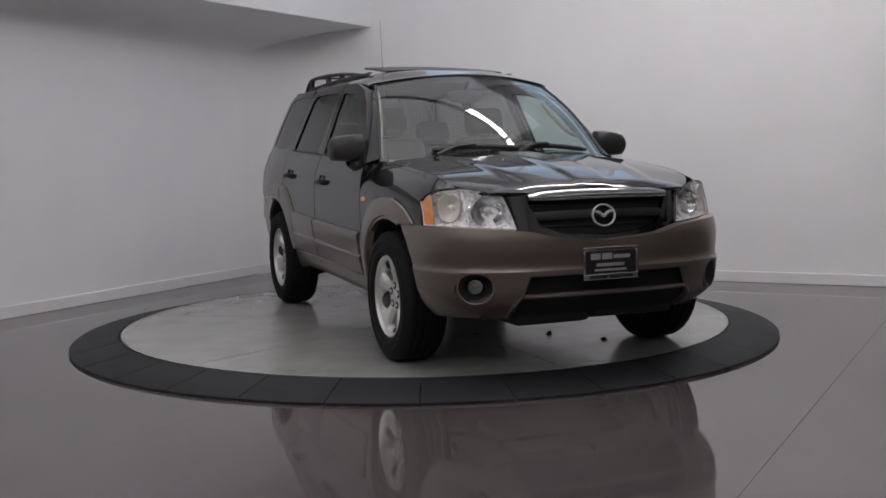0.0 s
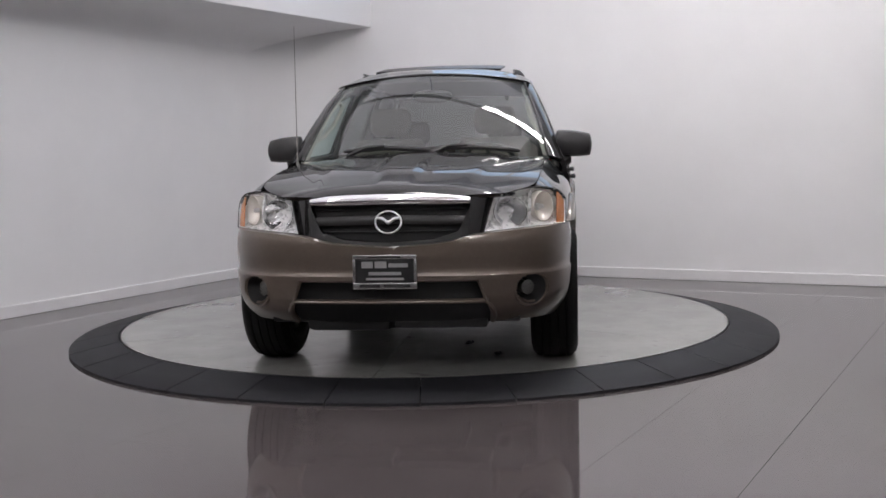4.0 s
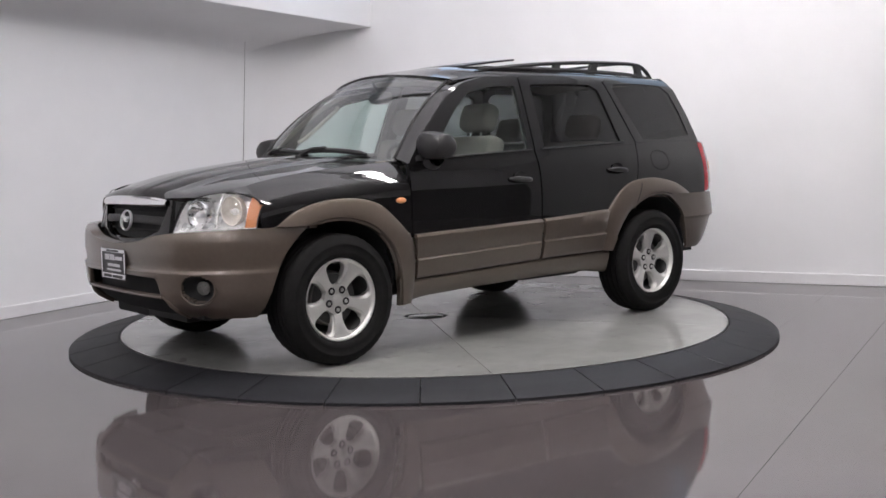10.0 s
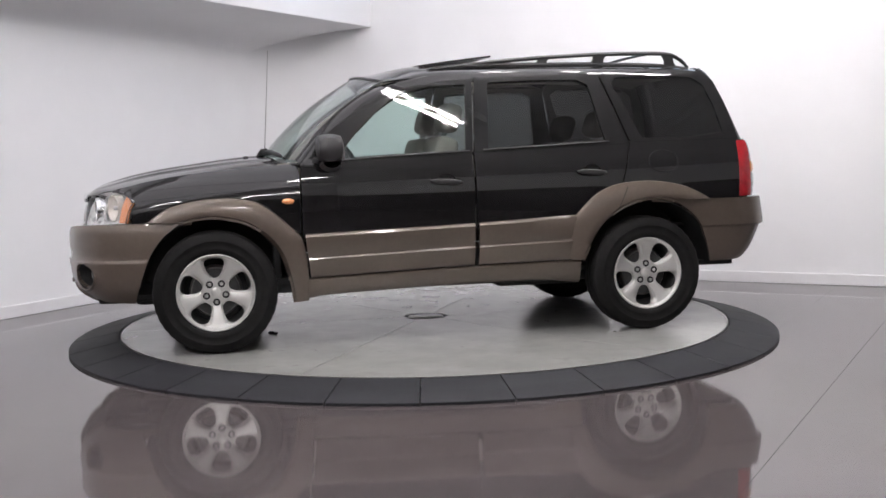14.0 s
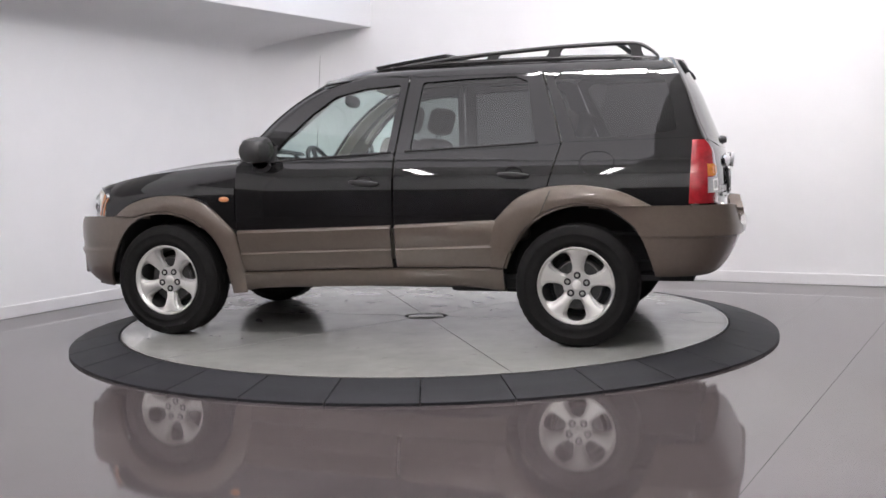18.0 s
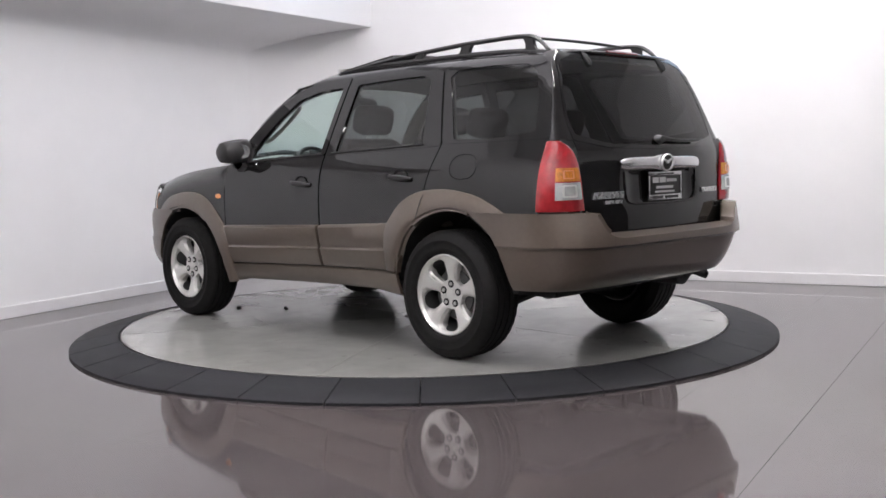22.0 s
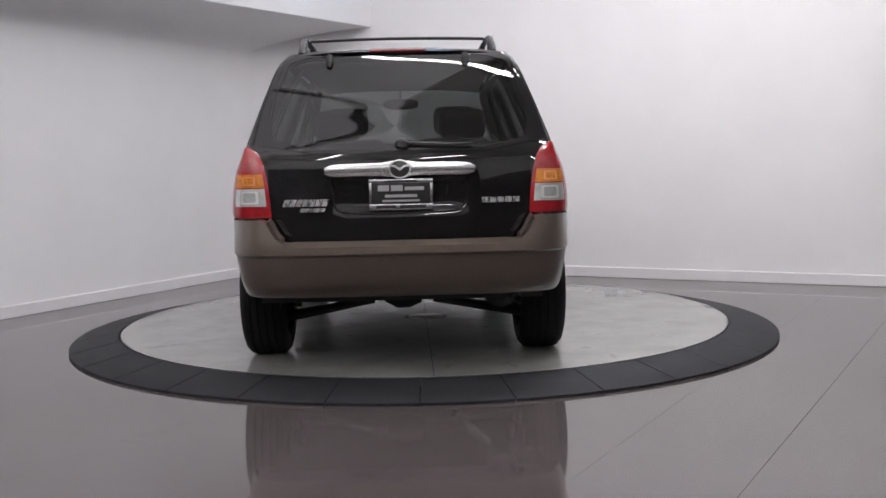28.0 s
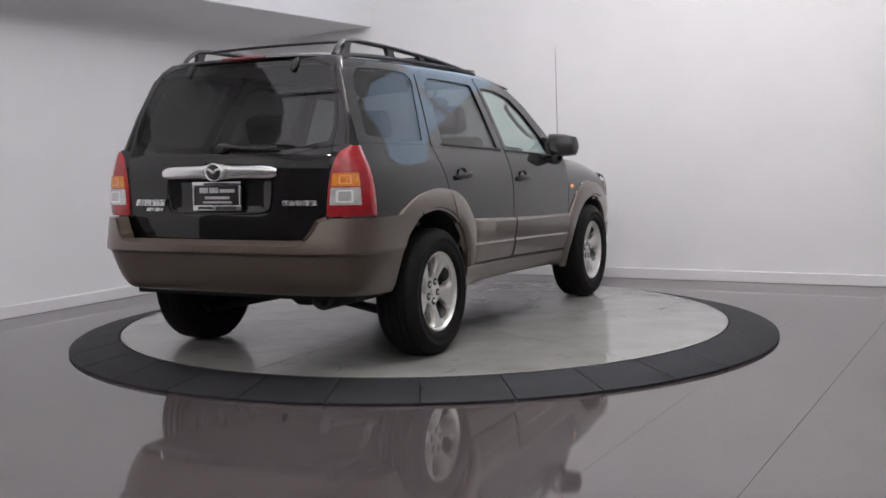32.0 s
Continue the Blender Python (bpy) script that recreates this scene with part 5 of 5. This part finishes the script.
# ---- car: wheels and underside ----
def build_wheel(x, y, s, turn):
    m = Matrix.Translation((x, y, .352)) @ Matrix.Diagonal((1, s, 1, 1))

    def put(b):
        bmesh.ops.transform(b, matrix=m @ Matrix.Rotation(turn, 4, 'Y'), verts=b.verts)
        if s < 0:
            bmesh.ops.reverse_faces(b, faces=b.faces[:])
        return b
    hub = part("wheel", put(revolve([(.001, .02), (.14, .02), (.15, .0), (.15, -.05), (.001, -.05)], 40)), STEEL, car, "silver five-spoke alloy wheel with a black tyre")
    W = .122
    prof = [(.207, .070), (.2205, .092), (.2235, .104), (.232, .113), (.246, .119), (.253, .1205), (.258, .1205), (.262, .1195), (.290, .1215), (.293, .1235), (.299, .1235), (.303, .1205), (.325, .115), (.339, .100)]
    full = prof + [(.346, .095)]
    for g in (.062, .022, -.022, -.062):
        full += [(.352, g + .016), (.352, g + .004), (.342, g + .003), (.342, g - .003), (.352, g - .004)]
    full += [(.346, -.095)] + [(r, -o) for r, o in prof[::-1]]
    b = revolve(full, 120)
    for v in b.verts:                    # cross cuts in the shoulders
        r = math.hypot(v.co.x, v.co.z)
        a = math.atan2(v.co.z, v.co.x)
        if r > .335 and abs(v.co.y) > .055 and int(round(a / (2 * math.pi) * 120)) % 3 == 0:
            v.co.x *= .991
            v.co.z *= .991
    part("tyre", put(b), TYRE, hub, "worn black all-terrain tyre")
    # rim barrel and five flared spokes
    b = revolve([(.2165, .106), (.2215, .104), (.2225, .094), (.212, .088), (.2055, .076), (.2045, .074), (.203, .086), (.211, .094)], 72, closed=True)
    rim = part("rim", put(b), ALLOY, hub, "silver alloy rim")
    # barrel split from the alloy and darkened for the shade behind the spokes
    b = revolve([(.2045, .074), (.192, .04), (.180, -.08), (.195, -.095), (.200, -.095), (.187, -.07), (.197, .03), (.2075, .07)], 72, closed=True)
    part("barrel", put(b), LUG, rim, "inner barrel, coloured dark for the shade inside the rim")
    face = curve([(.0, .062), (.055, .062), (.075, .061), (.11, .068), (.15, .077), (.185, .082), (.216, .088)])
    pitch = 2 * math.pi / 5
    r_in, r_out = .080, .2035

    def open_half(r):
        """Half of a window's width, as a share of the pitch."""
        t = (r - (r_in + r_out) / 2) / ((r_out - r_in) / 2)
        return (.275 + .012 * t) * max(0.0, 1 - abs(t) ** 3.2) ** .42
    radii = [lerp(r_in, r_out, .5 - .5 * math.cos(math.pi * k / 26)) for k in range(27)]
    across = (-1, -.93, -.82, -.70, -.5, -.25, 0, .25, .5, .70, .82, .93, 1)
    drop = curve([(0, .0), (.5, -.001), (.70, -.003), (.82, -.013), (.93, -.015), (1, -.019)])
    bb = bmesh.new()
    for k in range(5):
        outer, wall_a, wall_b = [], [], []
        for r in radii:
            half = (.5 - open_half(r)) * pitch
            w = soft_step(open_half(r) / .16)
            row = [(r * math.cos(k * pitch + u * half), face(r) + w * (drop(abs(u)) + .004 * (1 - u * u)), r * math.sin(k * pitch + u * half)) for u in across]
            outer.append(row)
            wall_a.append([row[0], (row[0][0], row[0][1] - .035, row[0][2])])
            wall_b.append([(row[-1][0], row[-1][1] - .035, row[-1][2]), row[-1]])
        grid(outer, bb)
        grid(wall_a, bb)
        grid(wall_b, bb)
    revolve([(.0005, .062), (.03, .062), (.055, .062), (.070, .0612), (r_in, face(r_in))], 100, bm=bb)
    clean(bb, 2e-4)
    part("spokes", put(bb), ALLOY, rim, sharp=32)
    for k in range(5):
        a = 2 * math.pi * (k) / 5
        b = revolve([(.0005, .071), (.008, .071), (.0115, .066), (.0115, .045)], 6)
        bmesh.ops.translate(b, verts=b.verts, vec=(.057 * math.cos(a), 0, .057 * math.sin(a)))
        part("lug_nut", put(b), ALLOY, rim)
        # flat dark ring stands for the shaded well round the nut
        b = revolve([(.0105, .0625), (.0205, .0625), (.0205, .0650), (.0105, .0650)], 20, closed=True)
        bmesh.ops.translate(b, verts=b.verts, vec=(.057 * math.cos(a), 0, .057 * math.sin(a)))
        part("lug_well_shade", put(b), DARK, rim)
    b = revolve([(.0005, .071), (.02, .070), (.027, .066), (.028, .055)], 24)
    part("centre_cap", put(b), ALLOY, rim)
    # added dark disc and darkened brake stand for shade inside the wheel
    part("back_plate", put(revolve([(.02, -.045), (.188, -.045), (.188, -.055), (.02, -.055)], 48, closed=True)), DARK, hub)
    part("brake", put(revolve([(.05, .03), (.135, .03), (.135, .015), (.05, .015)], 36, closed=True)), LUG, hub)


def build_underside():
    b = box(-1.84, -1.62, -.62, .62, .41, .47, .02)
    box(-1.0, 1.0, -.70, .70, .31, .37, .02, bm=b)
    box(-1.62, -1.0, -.46, .46, .37, .46, .02, bm=b)
    box(1.0, 1.62, -.46, .46, .30, .40, .02, bm=b)
    box(1.62, 1.98, -.62, .62, .29, .33, .015, bm=b)
    part("floor_pan", b, DARK, car, "black underbody")
    part("engine_tray", box(1.28, 1.80, -.36, .30, .225, .32, .03), DARK, car)
    b = box(1.72, 1.99, -.44, -.02, .245, .33, .03)
    box(1.74, 2.0, .0, .46, .262, .33, .02, bm=b)
    part("splash_shield", b, DARK, car, "black splash shield")
    part("fuel_tank", box(-1.02, -.45, -.5, .45, .255, .33, .03), DARK, car)
    for s in (1, -1):
        part("rear_arm", tube([(-1.33, s * .72, .20), (-1.34, s * .42, .250), (-1.36, s * .17, .305)], [.032, .026, .030], 8), DARK, car, "black suspension arm")
        part("front_arm", tube([(1.33, s * .70, .25), (1.30, s * .38, .31)], .028, 8), DARK, car)
        part("damper", tube([(-1.42, s * .60, .28), (-1.44, s * .56, .60)], [.025, .03], 10), DARK, car)
    part("differential", revolve([(.001, -.11), (.06, -.10), (.09, -.03), (.09, .04), (.05, .11), (.001, .12)], 24), DARK, car).location = (-1.33, 0, .33)
    part("exhaust_pipe", tube([(.6, -.15, .29), (-.5, -.2, .29), (-1.2, -.33, .33), (-1.6, -.5, .40), (-1.92, -.57, .405)], .026, 10), STEEL, car)
    part("muffler", tube([(-1.62, -.50, .40), (-1.66, -.50, .40), (-1.92, -.50, .40), (-1.96, -.50, .40)], [.04, .085, .085, .04], 16), DARK, car)


# ---- car: cabin ----
def cushion(x0, x1, y0, y1, z0, z1, r=.05):
    return box(x0, x1, y0, y1, z0, z1, r, 4)


def seat_front(y):
    s = part("front_seat", cushion(.02, .52, y - .25, y + .25, .52, .68, .06), SEAT, car, "grey cloth front seat")
    b = cushion(-.07, .07, y - .24, y + .24, .0, .60, .06)
    m = Matrix.Translation((.03, 0, .64)) @ Matrix.Rotation(radians(-16), 4, 'Y')
    bmesh.ops.transform(b, matrix=m, verts=b.verts)
    part("seat_back", b, SEAT, s)
    b = cushion(-.065, .065, y - .14, y + .14, .635, .82, .064)
    bmesh.ops.transform(b, matrix=m, verts=b.verts)
    part("headrest", b, SEAT, s)
    for d in (-.05, .05):
        b = tube([(0, y + d, .57), (0, y + d, .67)], .006, 6)
        bmesh.ops.transform(b, matrix=m, verts=b.verts)
        part("headrest_post", b, CHROME, s)


def build_cabin():
    part("cabin_floor", box(-1.95, .95, -.72, .72, .37, .40), DARK, car)
    part("firewall", box(.93, .97, -.70, .70, .35, 1.06), DARK, car)
    rows = []
    for y in steps(-.71, .71, 15):
        rows.append([(.93, y, 1.075), (.80, y, 1.085), (.66, y, 1.07 - .02 * (y / .7) ** 2), (.56, y, 1.02), (.55, y, .92), (.62, y, .72), (.70, y, .60)])
    dash = part("dashboard", shell(rows, .03, (.95, 0, .8)), BEIGE, car, "grey-beige dashboard")
    part("centre_console", cushion(.02, .60, -.11, .11, .42, .70, .03), BEIGE, dash)
    b = bmesh.new()
    rws = []
    for i in range(36):
        a = 2 * math.pi * i / 36
        rws.append([((.175 + .015 * math.cos(c)) * math.cos(a), (.175 + .015 * math.cos(c)) * math.sin(a), .015 * math.sin(c)) for c in [2 * math.pi * k / 8 for k in range(8)]])
    grid(rws, b, close_u=True, close_v=True)
    for a in (0, math.pi, -math.pi / 2):
        tube([(0, 0, -.02), (.17 * math.cos(a), .17 * math.sin(a), 0)], .014, 6, bm=b)
    tube([(0, 0, -.03), (0, 0, .012)], .06, 16, bm=b)
    tube([(0, 0, -.03), (0, 0, -.25)], .03, 8, bm=b)
    bmesh.ops.transform(b, matrix=Matrix.Translation((.42, .36, 1.02)) @ Matrix.Rotation(radians(-62), 4, 'Y') @ Matrix.Rotation(radians(90), 4, 'Z'), verts=b.verts)
    part("steering_wheel", b, BLACK_PLASTIC, dash, "black steering wheel")
    b = bmesh.new()
    bmesh.ops.create_uvsphere(b, u_segments=24, v_segments=14, radius=1)
    for v in b.verts:
        v.co = Vector((.351 + .022 * v.co.x, .128 * math.copysign(abs(v.co.y) ** .8, v.co.y), 1.481 + .042 * math.copysign(abs(v.co.z) ** .8, v.co.z)))
    rm = part("rear_view_mirror", b, BLACK_PLASTIC, car, "black rear-view mirror")
    part("mirror_stem", tube([(.36, 0, 1.52), (.42, 0, 1.575)], .008, 6), BLACK_PLASTIC, rm)
    seat_front(.36), seat_front(-.36)
    bench = part("rear_bench", cushion(-.98, -.48, -.62, .62, .58, .74, .06), SEAT, car, "grey cloth rear bench")
    m = Matrix.Translation((-.98, 0, .70)) @ Matrix.Rotation(radians(-18), 4, 'Y')
    for y0, y1 in ((-.62, -.02), (.02, .62)):
        b = cushion(-.06, .06, y0, y1, 0, .50, .05)
        bmesh.ops.transform(b, matrix=m, verts=b.verts)
        part("bench_back", b, SEAT, bench)
    for y in (-.36, .36):
        b = cushion(-.06, .06, y - .135, y + .135, .53, .70, .059)
        bmesh.ops.transform(b, matrix=m, verts=b.verts)
        part("headrest", b, SEAT, bench)
    # headlining, door and pillar trims
    rows = [[(x, y * .60, z_roof_c(x) - .055 - .03 * abs(y) ** 3) for y in steps(-.93, .93, 13)] for x in steps(.30, -1.78, 14)]
    part("headlining", shell(rows, .008, (-.8, 0, 1)), BEIGE, car, "pale grey headlining")
    for s in (1, -1):
        for x0, x1, z0, z1 in ((-.20, .76, .50, 1.07), (-1.13, -.25, .94, 1.10), (-1.90, -1.19, .96, 1.14)):
            rows = [[side(x, lerp(z0, z1, k), s, -.075) for k in steps(0, 1, 6)] for x in steps(x0, x1, 8)]
            part("door_trim", shell(rows, .01, (0, s * 3, .8)), BEIGE, car)
        hp = [(.53, 1.215, -.055), (.50, 1.24, -.085), (.44, 1.30, -.10), (.36, 1.375, -.10), (.29, 1.43, -.085), (.26, 1.452, -.055)]
        part("grab_handle", tube([side(x, z, s, o) for x, z, o in hp], .013, 8), BEIGE, car)
    part("load_cover", box(-1.93, -1.22, -.60, .60, .62, .64, .006), DARK, car)


build_hood()
build_fenders()
build_front_bumper()
build_grille()
build_headlights()
build_doors()
build_quarters()
build_arches()
build_roof()
build_windscreen()
build_tailgate()
build_taillights()
build_rear_bumper()
for wx, wy, ws, wt in ((1.31, .775, 1, .35), (1.31, -.775, -1, 1.0), (-1.31, .766, 1, .9), (-1.31, -.766, -1, .2)):
    build_wheel(wx, wy, ws, wt)
build_underside()
build_cabin()


CAR_PLACE = pose(0.0914, 0.1376, 0, 0, 0, -0.24)


def heading(t):
    return -69.24 - 7.1337 * t


def motions():
    ts = [0.0, 1.0, 2.0, 3.0, 4.0, 5.0, 6.0, 7.0, 8.0, 9.0, 10.0, 11.0, 12.0, 13.0, 14.0, 15.0, 16.0, 17.0, 18.0, 19.0, 20.0, 21.0, 22.0, 23.0, 24.0, 25.0,
          26.0, 27.0, 28.0, 29.0, 30.0, 31.0, 32.0]
    walk(turntable, [(t, pose(0, 0, 0, 0, 0, heading(t))) for t in ts])
    walk(car, [(t, pose(0, 0, 0, 0, 0, heading(t)) @ CAR_PLACE) for t in ts])


motions()
